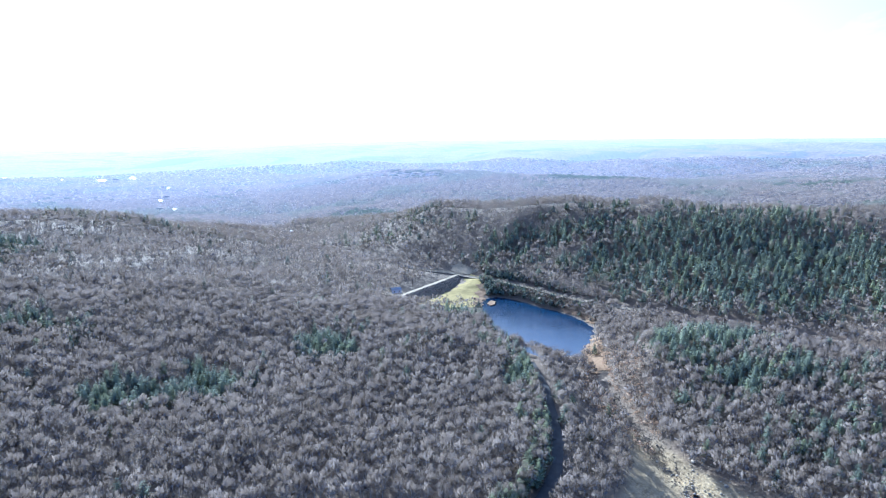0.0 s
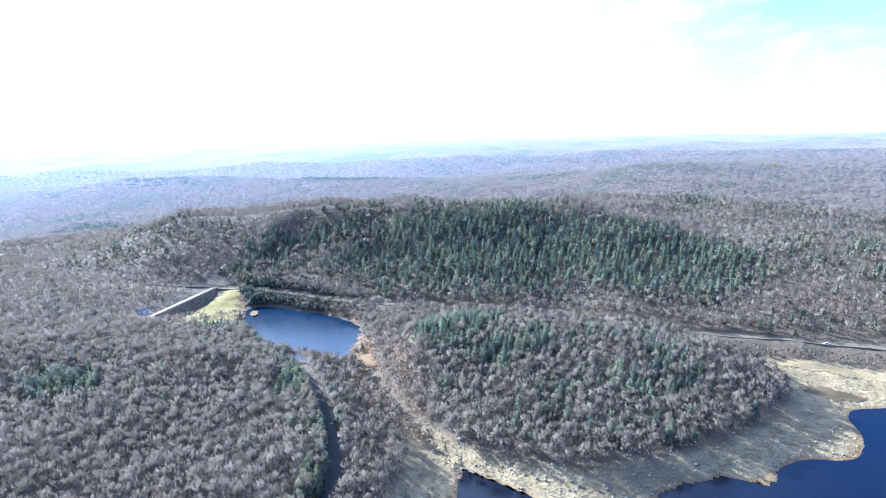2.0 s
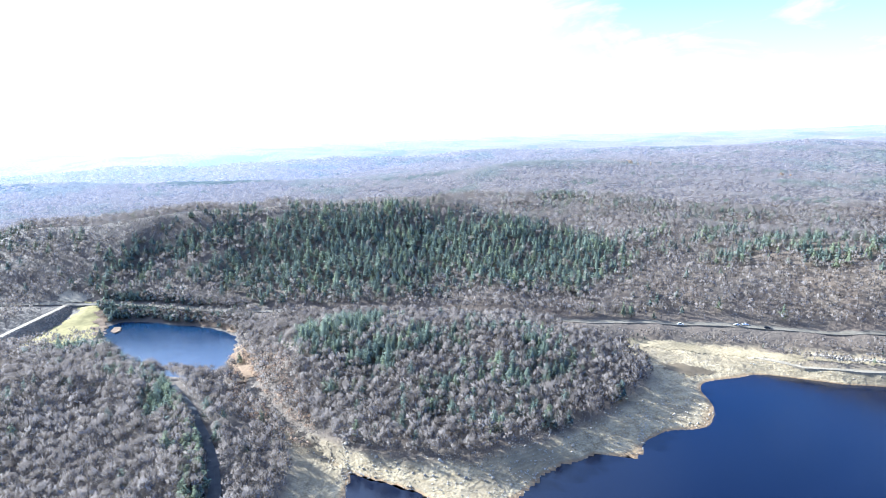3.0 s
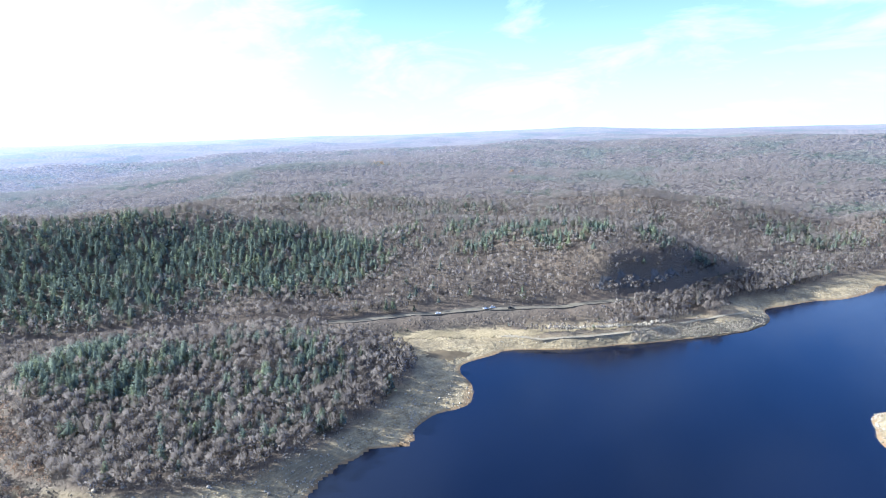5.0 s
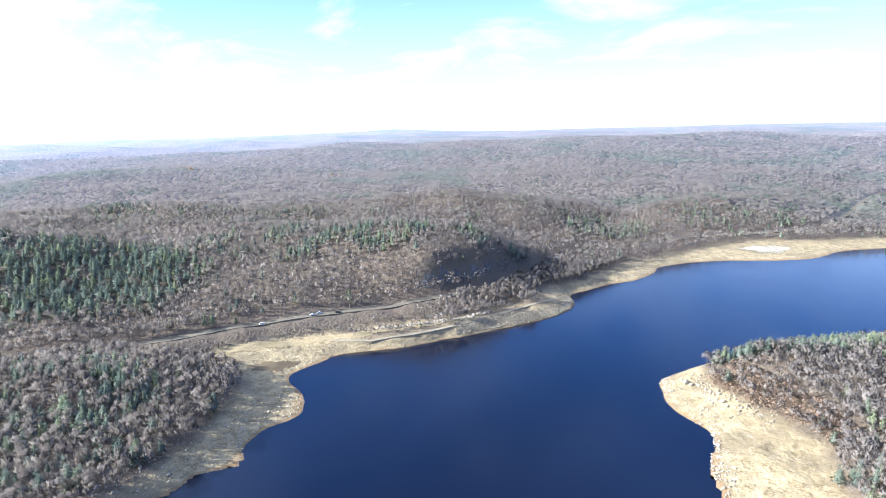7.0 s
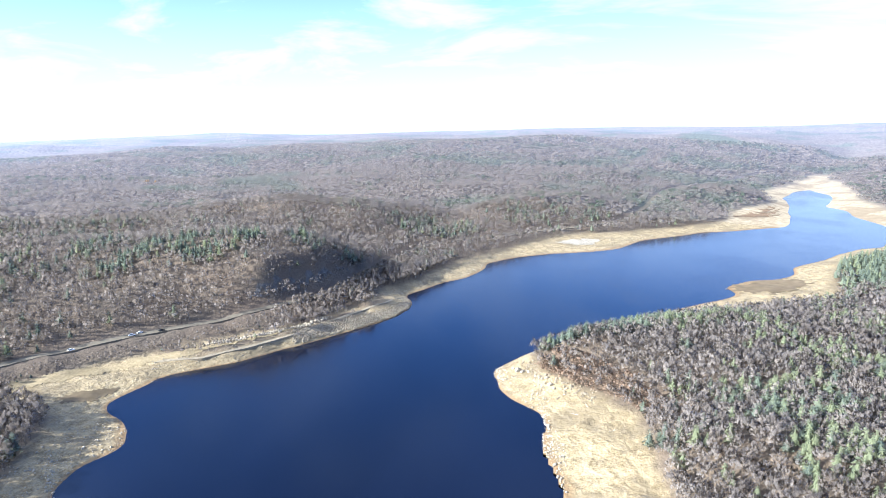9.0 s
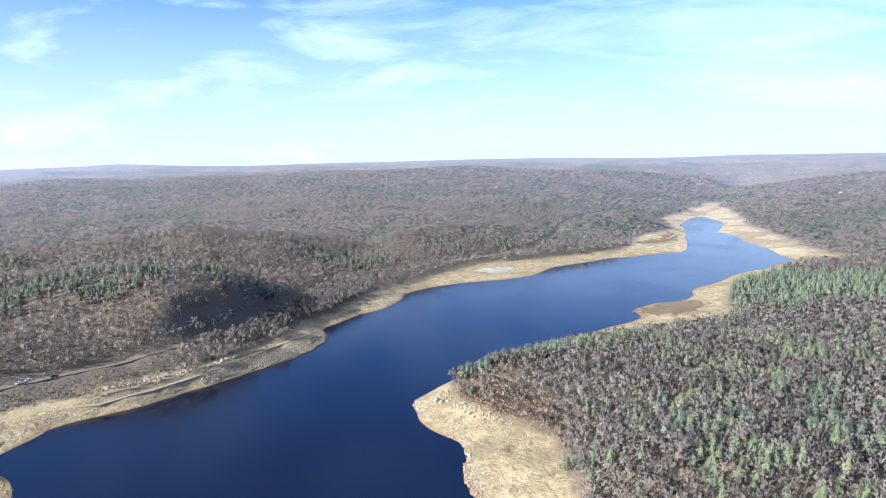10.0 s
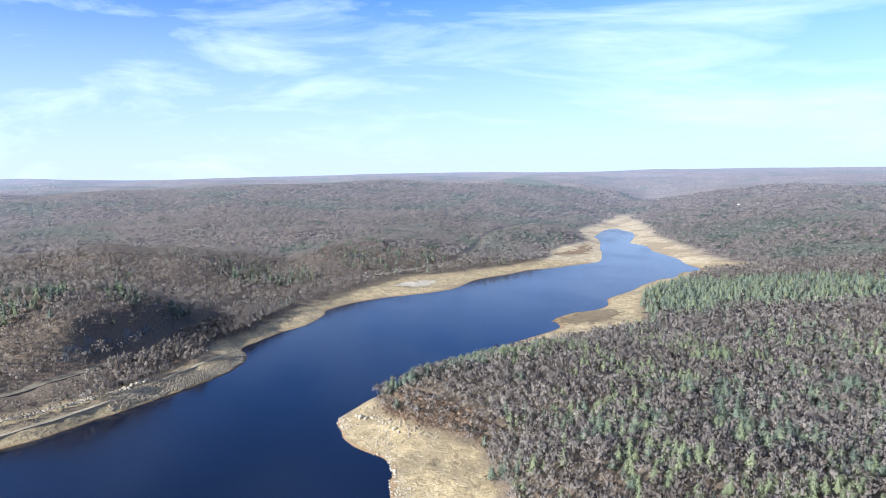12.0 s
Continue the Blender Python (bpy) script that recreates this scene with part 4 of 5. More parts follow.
for lod, (ra, rb, gap, b_from, b_to, grown) in enumerate(LODS):
    net = scatter(ra, rb, gap, b_from, b_to)
    x, y, z, share, dist = wooded(net[:, 0], net[:, 1])
    bear = np.degrees(np.arctan2(x, y))
    green = rng.rand(len(x)) < share
    is_hemlock = green & (rng.rand(len(x)) < np.where((bear > 90) & (dist < 600), np.clip(0.55 + 0.8 * field(x, y, 150, 2, 31), 0.05, 0.95), 0.25))
    tall, young = stature(bear, dist, green)
    tall = tall * grown
    stay = ~young | (rng.rand(len(x)) < 0.9)
    wide = tall * rng.uniform(0.65, 1.0, len(x)) * np.where(green, 1.12, 1.02)
    far_look = lod >= 3
    if far_look:
        wide = gap * rng.uniform(1.1, 1.7, len(x))
    for kind_name, sets, mat, label, m in (
            ("bare_woods", bare_sets, BARE_TWIGS, "leafless grey-brown deciduous woods on the hillside", ~green),
            ("pine_woods", pine_sets, NEEDLES, "dark green white pines scattered through the hillside woods", green & ~is_hemlock),
            ("hemlock_woods", hemlock_sets, HEMLOCK, "olive green hemlocks mixed into the hillside woods", is_hemlock)):
        m = m & stay & ~((dist > 1000) & green & (rng.rand(len(x)) < 0.35))
        # far trees take the materials whose emission paints the haze
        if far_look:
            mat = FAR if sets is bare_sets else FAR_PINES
        if lod < 2:
            order = np.argsort(np.where(m, dist, 1e9))[:80 if sets is bare_sets else 35]
            NEAR_TREES.setdefault(kind_name, []).extend([(x[k], y[k], z[k], tall[k], wide[k]) for k in order])
            m[order] = False
        # lighter tints beyond bearing 88: paler trunks, plus front light put in colour
        shade = np.clip(rng.normal(0.45, 0.14, len(x)) + 0.2 * np.clip((bear - 88) / 14, 0, 1), 0, 1)
        plant(kind_name, sets[min(lod, len(sets) - 1)], x[m], y[m], z[m], tall[m], wide[m], mat, label, tint=shade[m], upright=0.75 if far_look else 0.5 if sets is bare_sets else 0.1)

# thick young growth on the strips between bank and highway
net = scatter(432, 830, 3.6, 44.0, 87.0)
x, y, z, share, dist = wooded(net[:, 0], net[:, 1])
bear = np.degrees(np.arctan2(x, y))
verge_r = np.interp(bear, [q[0] for q in HIGHWAY[:22]], [q[1] for q in HIGHWAY[:22]])
m = (dist < np.where(bear > 71, verge_r - 6, verge_r - 13)) & (rng.rand(len(x)) < np.where(bear > 70, 0.95, 0.6))
tall = rng.uniform(0.75, 1.3, len(x)) * np.interp(bear, [66, 71, 81, 86], [4.0, 8.0, 8.5, 8.0])
plant("thicket", bare_sets[1], x[m], y[m], z[m], tall[m], tall[m] * 0.62, BARE_TWIGS, "dense leafless grey saplings between lake bank and highway", upright=0.25)

# low rusty scrub above the sandy point
net = scatter(300, 400, 1.9, 93.0, 107.0)
m = inside(BRUSHY, net[:, 0], net[:, 1]) & (rng.rand(len(net)) < 0.95)
x, y = net[m, 1] * np.sin(np.radians(net[m, 0])), net[m, 1] * np.cos(np.radians(net[m, 0]))
tall = rng.uniform(1.8, 4.2, len(x))
plant("brush", bare_sets[2], x, y, height_at(x, y), tall, tall * 1.5, RUSTY, "rusty brown scrub on the slope above the sandy point", upright=0.4)

# rusty scrub and saplings on the stream's banks
net = scatter(285, 430, 2.3, 13.0, 20.5)
x, y = net[:, 1] * np.sin(np.radians(net[:, 0])), net[:, 1] * np.cos(np.radians(net[:, 0]))
m = (off_line(x, y, STREAM) < np.interp(net[:, 1], [285, 330, 430], [8, 22, 26])) & (off_line(x, y, STREAM) > 3.0) & ~inside(POND_EDGE, net[:, 0], net[:, 1]) & (rng.rand(len(net)) < 0.7)
x, y = x[m], y[m]
tall = rng.uniform(1.5, 5.0, len(x))
plant("brush", bare_sets[2], x, y, height_at(x, y), tall, tall * 1.1, RUSTY, "rusty brown scrub along the stream banks", upright=0.2)

# a row of young pines along the lane
p = np.concatenate([to_xy(run([(q - off / r, r, z) for q, r, z in LANE[1:]], 0.5)) for off in (330.0, 520.0)])
p = p[::max(1, len(p) // 120)]
p = p + rng.normal(0, 1.0, p.shape)
tall = rng.uniform(6.0, 11.5, len(p))
plant("pine_row", pine_sets[0], p[:, 0], p[:, 1], height_at(p[:, 0], p[:, 1]), tall, tall * 1.0, HEMLOCK, "bright green young pines lining the narrow lane", upright=0.1)

# low growth between the pond and the highway
net = scatter(490, 600, 2.1, 3.5, 15.5)
x, y = net[:, 1] * np.sin(np.radians(net[:, 0])), net[:, 1] * np.cos(np.radians(net[:, 0]))
m = (height_at(x, y) > 5.0) & (off_line(x, y, HIGHWAY) > 4.0) & ~inside(MEADOW, net[:, 0], net[:, 1])
m &= net[:, 1] < np.interp(net[:, 0], [q[0] for q in HIGHWAY[:22]], [q[1] for q in HIGHWAY[:22]]) + 16
x, y = x[m], y[m]
tall = rng.uniform(3.5, 7.5, len(x))
dark = rng.rand(len(x)) < np.interp(np.degrees(np.arctan2(x, y)), [4, 6, 10, 13], [0.8, 0.7, 0.35, 0.1])
for mat, sets, pick_by, label in ((BARE_TWIGS, bare_sets, ~dark, "leafless brown saplings between pond and highway"), (NEEDLES, pine_sets, dark, "young dark pines between pond and highway")):
    plant("thicket", sets[2], x[pick_by], y[pick_by], height_at(x[pick_by], y[pick_by]), tall[pick_by], tall[pick_by] * 1.1, mat, label, upright=0.3)


# ---- helpers for things ----
def part(name, bm, material, parent, label=""):
    """Links a bmesh as one mesh object under a thing or under a part."""
    me = bpy.data.meshes.new(name)
    bm.to_mesh(me)
    bm.free()
    me.materials.append(material)
    ob = new(name, me)
    ob.parent = parent
    if label:
        ob["label"] = label
    return ob


def thing(name, m, label, category, group=""):
    ob = new(name)
    ob.matrix_world = m
    return tagged(ob, label, category, group)


def box(bm, x0, x1, y0, y1, z0, z1, bevel=0.0):
    made = bmesh.ops.create_cube(bm, size=1.0, matrix=Matrix.Translation(((x0 + x1) / 2, (y0 + y1) / 2, (z0 + z1) / 2)) @ Matrix.Diagonal((x1 - x0, y1 - y0, z1 - z0, 1)))
    if bevel:
        bmesh.ops.bevel(bm, geom=list({e for v in made["verts"] for e in v.link_edges}), offset=bevel, segments=2, affect="EDGES")


def rod(bm, a, b, r0, r1, sides=6):
    a, b = Vector(a), Vector(b)
    m = Matrix.Translation((a + b) / 2) @ (b - a).to_track_quat("Z", "Y").to_matrix().to_4x4()
    bmesh.ops.create_cone(bm, cap_ends=True, segments=sides, radius1=r0, radius2=r1, depth=(b - a).length, matrix=m)


def drape(name, loop, material, label, category, lift=0.25, gap=1.6, ragged=2.0, kind="structure"):
    """A thin skin of another surface laid over the ground inside a loop, with an uneven edge."""
    p = to_xy(loop)
    x0, y0 = p.min(0) - 4
    x1, y1 = p.max(0) + 4
    xs, ys = np.meshgrid(np.arange(x0, x1, gap), np.arange(y0, y1, gap), indexing="ij")
    jx, jy = xs + ragged * field(xs, ys, 14, 2, 51), ys + ragged * field(xs, ys, 14, 2, 52)
    ok = inside(loop, np.degrees(np.arctan2(jx, jy)), np.hypot(jx, jy))
    full = ok[:-1, :-1] & ok[1:, :-1] & ok[1:, 1:] & ok[:-1, 1:]
    c, u = np.nonzero(full)
    w = xs.shape[1]
    ids = np.stack([c * w + u, (c + 1) * w + u, (c + 1) * w + u + 1, c * w + u + 1], 1)
    used, back_to = np.unique(ids, return_inverse=True)
    vx, vy = xs.ravel()[used], ys.ravel()[used]
    v = np.column_stack([vx, vy, height_at(vx, vy) + lift])
    return tagged(new(name, raw_mesh(name, v, back_to.reshape(ids.shape), material, True)), label, category, kind=kind)


# ---- trees that stand out singly on the near slopes ----
def crown_of(tree, tris, material, tint):
    tris, soft = outward(tris, 0.25 if material is BARE_TWIGS else 0.1)
    v = tris.reshape(-1, 3)
    me = raw_mesh("crown", v, np.arange(len(v)).reshape(-1, 3), material, True, tint=np.full(len(v), tint))
    me.normals_split_custom_set_from_vertices(np.repeat(soft, 3, 0).astype(np.float32))
    new("crown", me).parent = tree


def bare_design(seed):
    g = np.random.RandomState(900 + seed)
    tree = thing("tree", Matrix(), "leafless grey deciduous tree on the wooded slope", "tree", "bare trees on the near slopes")
    bm = bmesh.new()
    fork = g.uniform(0.34, 0.46)
    lean = g.normal(0, 0.015, 2)
    rod(bm, (0, 0, -0.08), (lean[0], lean[1], fork), 0.017, 0.011)
    rod(bm, (lean[0], lean[1], fork), (2 * lean[0], 2 * lean[1], 0.86), 0.011, 0.003, 5)
    limbs = []
    for _ in range(9):
        a, h = g.uniform(0, 6.283), g.uniform(0.55, 1.0)
        reach = 0.30 * math.sqrt(max(0.04, 1 - ((h - 0.66) / 0.36) ** 2)) * g.uniform(0.5, 1)
        root = Vector((lean[0], lean[1], fork * g.uniform(0.8, 1.5)))
        tip = Vector((reach * math.cos(a), reach * math.sin(a), h))
        rod(bm, root, tip, 0.007, 0.0015, 3)
        limbs.append((np.array(root), np.array(tip)))
    part("trunk", bm, BARK, tree)
    tris = bare_tree(7, 120, 500 + seed, 0.05, 0.016)[3:]
    crown_of(tree, tris, BARE_TWIGS, g.uniform(0.2, 0.75))
    return tree


def green_design(seed, material, label, group, droop, gap, slim):
    g = np.random.RandomState(700 + seed)
    tree = thing("tree", Matrix(), label, "tree", group)
    bm = bmesh.new()
    rod(bm, (0, 0, -0.08), (0, 0, 0.9), 0.018, 0.003)
    part("trunk", bm, BARK, tree)
    crown_of(tree, pine_tree(150, gap * 1.6, 300 + seed, slim, droop, 7)[3:], material, g.uniform(0.25, 0.8))
    return tree


def stand_of(designs, places, seed):
    g = np.random.RandomState(seed)
    for k, (px, py, pz, t, w) in enumerate(places):
        m = Matrix.Translation((px, py, pz)) @ Matrix.Rotation(g.uniform(0, 6.283), 4, "Z")
        first = k < len(designs)
        ob = designs[k] if first else copy_thing(designs[k % len(designs)], m)
        ob.matrix_basis = m @ Matrix.Diagonal((w, w, t, 1))


stand_of([bare_design(s) for s in range(9)], NEAR_TREES["bare_woods"], 1)
stand_of([green_design(s, NEEDLES, "dark green feathery white pine on the wooded slope", "pines on the near slopes", 0.05, 0.08, 0.27) for s in range(5)],
         NEAR_TREES["pine_woods"], 2)
stand_of([green_design(20 + s, HEMLOCK, "olive green conical hemlock on the wooded slope", "hemlocks on the near slopes", 0.6, 0.08, 0.25) for s in range(5)],
         NEAR_TREES["hemlock_woods"], 3)


# ---- stones ----
def stone_shape(seed):
    g = np.random.RandomState(seed)
    bm = bmesh.new()
    bmesh.ops.create_icosphere(bm, subdivisions=1, radius=0.5)
    for v in bm.verts:
        v.co *= g.uniform(0.72, 1.15)
        v.co.z *= 0.75
    v = np.array([f.verts[k].co[:] for f in bm.faces for k in range(3)])
    bm.free()
    return v.reshape(-1, 3, 3)


STONES = [stone_shape(s) for s in range(8)]


def stones(name, xs, ys, size, material, label, sink=0.2):
    zs = height_at(xs, ys)
    size = size * 0.8
    t = plant(name, STONES, xs, ys, zs + size * sink, size, size, material, label, rounded=False)
    return tagged(t, category="stones")


def along(line, n, lo, hi, seed):
    """Random places beside a line, from lo to hi metres outwards."""
    g = np.random.RandomState(seed)
    p = run(line, 1.0)
    k = g.randint(0, len(p), n)
    r = p[k, 1] + g.uniform(lo, hi, n)
    b = p[k, 0] + g.normal(0, 0.25, n)
    return r * np.sin(np.radians(b)), r * np.cos(np.radians(b))


def dry_only(px, py, top=9.5):
    b, r = np.degrees(np.arctan2(px, py)), np.hypot(px, py)
    h = height_at(px, py)
    ok = ~inside(SHORE, b, r) & (h > -0.2) & (h < top)
    return px[ok], py[ok]


g = np.random.RandomState(77)
px, py = dry_only(*along([q for q in SHORE_B if 69 < q[0] < 83 and q[1] < 560], 4200, -1, 15, 61), 7.8)
stones("riprap", px, py, g.uniform(0.8, 2.3, len(px)), ROCK, "grey angular riprap stones on the lake embankment", 0.15)
px, py = dry_only(*along(SHORE_A[2:16], 2600, -2, 42, 62))
stones("rubble", px, py, g.gamma(1.5, 0.3, len(px)) + 0.2, PALE_ROCK, "pale stones strewn over the drawn-down bank")
px, py = dry_only(*along(SHORE_D[20:29], 1400, -2, 40, 63))
stones("rubble", px, py, g.gamma(1.5, 0.34, len(px)) + 0.2, PALE_ROCK, "pale stones strewn over the sandy point")
px, py = along(STREAM[2:], 1500, -9, 9, 64)
stones("rubble", px, py, g.gamma(1.8, 0.2, len(px)) + 0.15, ROCK, "grey boulders along the stream bed")
px, py = dry_only(*along(SHORE_B, 2500, 0, 22, 65))
stones("rubble", px, py, g.gamma(1.5, 0.22, len(px)) + 0.15, PALE_ROCK, "scattered stones on the far sandy bank")


def boulder(seed, material):
    g2 = np.random.RandomState(seed)
    bm = bmesh.new()
    bmesh.ops.create_icosphere(bm, subdivisions=2, radius=0.5)
    for v in bm.verts:
        n = noise.noise(v.co * 2.2 + Vector((seed * 3.1, 0, 0)))
        v.co *= 1 + 0.45 * n
        v.co.z *= 0.72
    for _ in range(3):
        cut = Vector(g2.normal(0, 1, 3)).normalized()
        bmesh.ops.bisect_plane(bm, geom=bm.verts[:] + bm.edges[:] + bm.faces[:], plane_co=cut * 0.36, plane_no=cut, clear_outer=True)
        bmesh.ops.holes_fill(bm, edges=[e for e in bm.edges if e.is_boundary])
    me = bpy.data.meshes.new("boulder")
    bm.to_mesh(me)
    bm.free()
    me.materials.append(material)
    return me


boulder_shapes = [boulder(s, PALE_ROCK) for s in range(6)]
BOULDERS = [(65.0, 458, 3.6), (65.5, 457, 2.8), (66.0, 457, 4.2), (66.5, 459, 2.6), (68.4, 463, 3.2), (69.2, 464, 3.8), (69.8, 465, 3.0), (70.6, 466, 4.0), (71.4, 471, 3.4),
            (72.4, 477, 3.6), (73.2, 481, 3.0), (92.6, 376, 6.5), (93.0, 373, 4.2), (93.6, 372, 3.4), (92.2, 380, 3.0), (95.6, 350, 4.6), (96.0, 346, 3.0), (94.2, 364, 2.4),
            (97.0, 338, 2.2), (20.2, 287, 2.2), (22.0, 280, 1.8), (19.0, 299, 2.0), (24.8, 268, 1.7), (33.0, 250, 1.6), (45.0, 284, 1.8)]
for k, (b, r, size) in enumerate(BOULDERS):
    size *= 0.72
    bx, by = xy(b, r)
    ob = new("boulder", boulder_shapes[k % 6])
    ob.matrix_world = Matrix.Translation((bx, by, float(height_at(bx, by)) + 0.18 * size)) @ Matrix.Rotation(k * 1.7, 4, "Z") @ Matrix.Diagonal((size, size * 0.8, size * 0.8, 1))
    tagged(ob, "pale granite boulder on the sandy bank", "boulder", "boulders along the shore")

# ---- dam, meadow and pond edge ----
drape("meadow", [(-3.2, 531, 6), (-1.0, 552, 6), (1.2, 582, 6), (2.6, 618, 7), (3.3, 600, 7), (3.6, 575, 7), (4.0, 548, 7), (3.2, 520, 7), (0.9, 516, 7), (-1.5, 520, 6)], GRASS,
      "mown yellow-green grass between dam and pond", "grass")
drape("reeds", [(2.9, 530, 5), (3.0, 560, 5), (3.4, 592, 5), (5.5, 581, 5), (7.6, 570, 5), (7.7, 560, 5), (6.0, 570, 5), (4.2, 563, 5), (3.8, 535, 5), (3.4, 515, 5)], REEDS, "rusty brown reeds along the pond edge", "reeds", 0.6, 1.1)
drape("reeds", [(7.6, 568, 5), (10.3, 545, 5), (12.4, 522, 5), (14.3, 494, 5), (14.0, 486, 5), (12.0, 512, 5), (10.0, 535, 5), (7.8, 561, 5)], REEDS, "rusty brown reeds on the far pond bank", "reeds", 0.6, 1.1)
drape("reeds", [(13.0, 432, 4), (13.9, 462, 5), (14.9, 455, 5), (15.2, 420, 5), (15.6, 385, 5), (14.2, 385, 4), (13.2, 410, 4)], REEDS, "brown marsh at the pond outlet", "marsh", 0.45, 1.1, 4.0)
isle = [(4.15, 538, 4), (4.5, 548, 4), (4.95, 545, 4), (4.8, 534, 4), (4.4, 531, 4)]
v = [(*xy(b, r), 4.06) for b, r, _ in isle]
bm = bmesh.new()
face = bm.faces.new([bm.verts.new(c) for c in v])
up = bmesh.ops.extrude_face_region(bm, geom=[face])
bmesh.ops.translate(bm, vec=(0, 0, 0.7), verts=[e for e in up["geom"] if isinstance(e, bmesh.types.BMVert)])
bmesh.ops.subdivide_edges(bm, edges=bm.edges[:], cuts=3, use_grid_fill=True)
for w in bm.verts:
    w.co += Vector((noise.noise(w.co * 0.7), noise.noise(w.co * 0.7 + Vector((9, 0, 0))), 0.4 * noise.noise(w.co * 0.9))) * 0.9
bmesh.ops.recalc_face_normals(bm, faces=bm.faces[:])
me = bpy.data.meshes.new("reed_islet")
bm.to_mesh(me)
bm.free()
me.materials.append(REEDS)
tagged(new("reed_islet", me), "low rusty brown reed islet in the pond", "reeds")


def dam_wall():
    a, b = Vector(xy(-4.1, 526)), Vector(xy(1.5, 615))
    d = (b - a).normalized()
    n = Vector((d.y, -d.x))
    dam = thing("dam", Matrix.Translation((a.x, a.y, 6.0)), "rock-faced earth dam with a pale crest road", "dam")
    top = 13.0 - 6.0

    def at(s, off, z):
        p = d * s + n * off
        return (p.x, p.y, z)
    span = (b - a).length
    bm = bmesh.new()
    prof = [(-18, -3.0), (-2.8, top), (2.8, top), (15, -3.0)]
    rings = [[bm.verts.new(at(s, o, z)) for o, z in prof] for s in np.linspace(0, span, 12)]
    for r0, r1 in zip(rings, rings[1:]):
        for i in range(3):
            bm.faces.new((r0[i], r0[i + 1], r1[i + 1], r1[i]))
    bm.faces.new(rings[0])
    bm.faces.new(rings[-1][::-1])
    bmesh.ops.recalc_face_normals(bm, faces=bm.faces[:])
    part("embankment", bm, DRY_SLOPE, dam)
    bm = bmesh.new()
    box(bm, 0, span, -2.2, 2.2, top + 0.05, top + 0.35, 0.08)
    turn = Matrix.Rotation(math.atan2(d.y, d.x), 4, "Z")
    bmesh.ops.transform(bm, matrix=turn, verts=bm.verts[:])
    part("crest_road", bm, GRAVEL, dam, "pale gravel crest road")
    gg = np.random.RandomState(5)
    k = 1200
    s, f = gg.uniform(0, span, k), gg.uniform(0, 1, k)
    size = gg.uniform(0.6, 1.5, k)
    pts = np.array([at(si, 2.9 + 10 * fi, top - (top + 1.0) * fi * 0.95) for si, fi in zip(s, f)])
    st = plant("rock_facing", STONES, pts[:, 0], pts[:, 1], pts[:, 2], size, size, ROCK, "dark grey stone facing", rounded=False)
    st.parent = dam
    del st["category"]


dam_wall()
drape("gravel_lot", [(-6.0, 545, 10), (-5.0, 565, 10), (-3.6, 565, 10), (-3.2, 552, 10), (-4.3, 538, 10)], GRAVEL, "pale gravel parking lot beside the dam", "gravel lot", 0.3)
drape("gravel_lot", [(0.2, 627, 12), (1.5, 640, 12), (3.6, 618, 12), (2.6, 612, 12)], GRAVEL, "pale gravel turnout where the dam meets the highway", "gravel lot", 0.35)
drape("gravel_lot", [(95.8, 826, 8), (97.0, 848, 8), (98.6, 862, 8), (100.2, 858, 8), (99.3, 822, 8), (97.5, 818, 8)], PALE_ROCK, "pale concrete boat ramp lot by the lake", "gravel lot", 0.4, 3.0)
drape("mudflat", [(110.3, 632, 1), (112.2, 662, 1), (114.5, 690, 1), (116.2, 690, 1), (116.8, 655, 1), (115.0, 612, 1), (112.0, 612, 1)], MUD, "wet brown mudflat on the sandy spit", "mud", 0.3, 3.0, 7.0)
drape("mudflat", [(52.6, 398, 3), (52.2, 412, 3), (54.5, 420, 3), (57.5, 416, 3), (56.0, 404, 3)], MUD, "wet brown mudflat in the side cove", "mud", 0.2, 2.0)
drape("reeds", [(110.6, 1085, 5), (112.6, 1120, 5), (114.0, 1150, 5), (114.1, 1300, 5), (113.2, 1290, 5), (112.2, 1190, 5), (110.5, 1120, 5)], REEDS, "brown grass flat behind the sandy bank", "grass", 0.6, 5.0, 12.0)
drape("brush", [(83.0, 1010, 30), (83.6, 1040, 32), (86.6, 980, 20), (88.2, 900, 14), (87.0, 890, 14), (84.5, 950, 22)], DRY_SLOPE, "dry tan brush on a cleared slope", "brush", 0.6, 5.0)


drape("rock_cut", ROCK_CUT, CUT_ROCK, "grey broken rock face blasted beside the highway", "rock face", 0.5, 1.2, 2.5)
drape("gravel_bench", [(49.5, 436, 8), (54, 438, 8), (58, 440, 8), (62, 441, 8), (66, 447, 8), (70, 459, 8), (72.5, 471, 8), (72.3, 478, 8), (69, 468, 8), (65, 457, 8), (60, 455, 8), (55, 453, 8), (49.5, 450, 8)], BENCH,
      "flat grey gravel bench above the lake bank", "gravel", 0.25, 2.0)
g = np.random.RandomState(78)
px, py = along([(64.6, 459, 8), (67, 461, 8), (69.5, 467, 8), (72.5, 478, 8), (75.0, 494, 8)], 330, -2.5, 4.5, 66)
stones("rock_ledge", px, py, g.uniform(1.0, 3.2, len(px)), PALE_ROCK, "broken pale rock ledge at the foot of the thicket")


px, py = along([(93.3, 384, 6), (94.3, 370, 6), (95.7, 356, 6), (97.6, 344, 6), (99.5, 336, 6)], 260, -6, 6, 67)
stones("rock_ledge", px, py, g.gamma(2.0, 0.5, len(px)) + 0.4, ROCK, "broken pale granite ledge above the sandy point", 0.05)


# ---- cars on the highway ----
RUBBER = plain_material("black_rubber", (0.02, 0.02, 0.02), (0.035, 0.035, 0.035), 2.0, 0.8, 0)
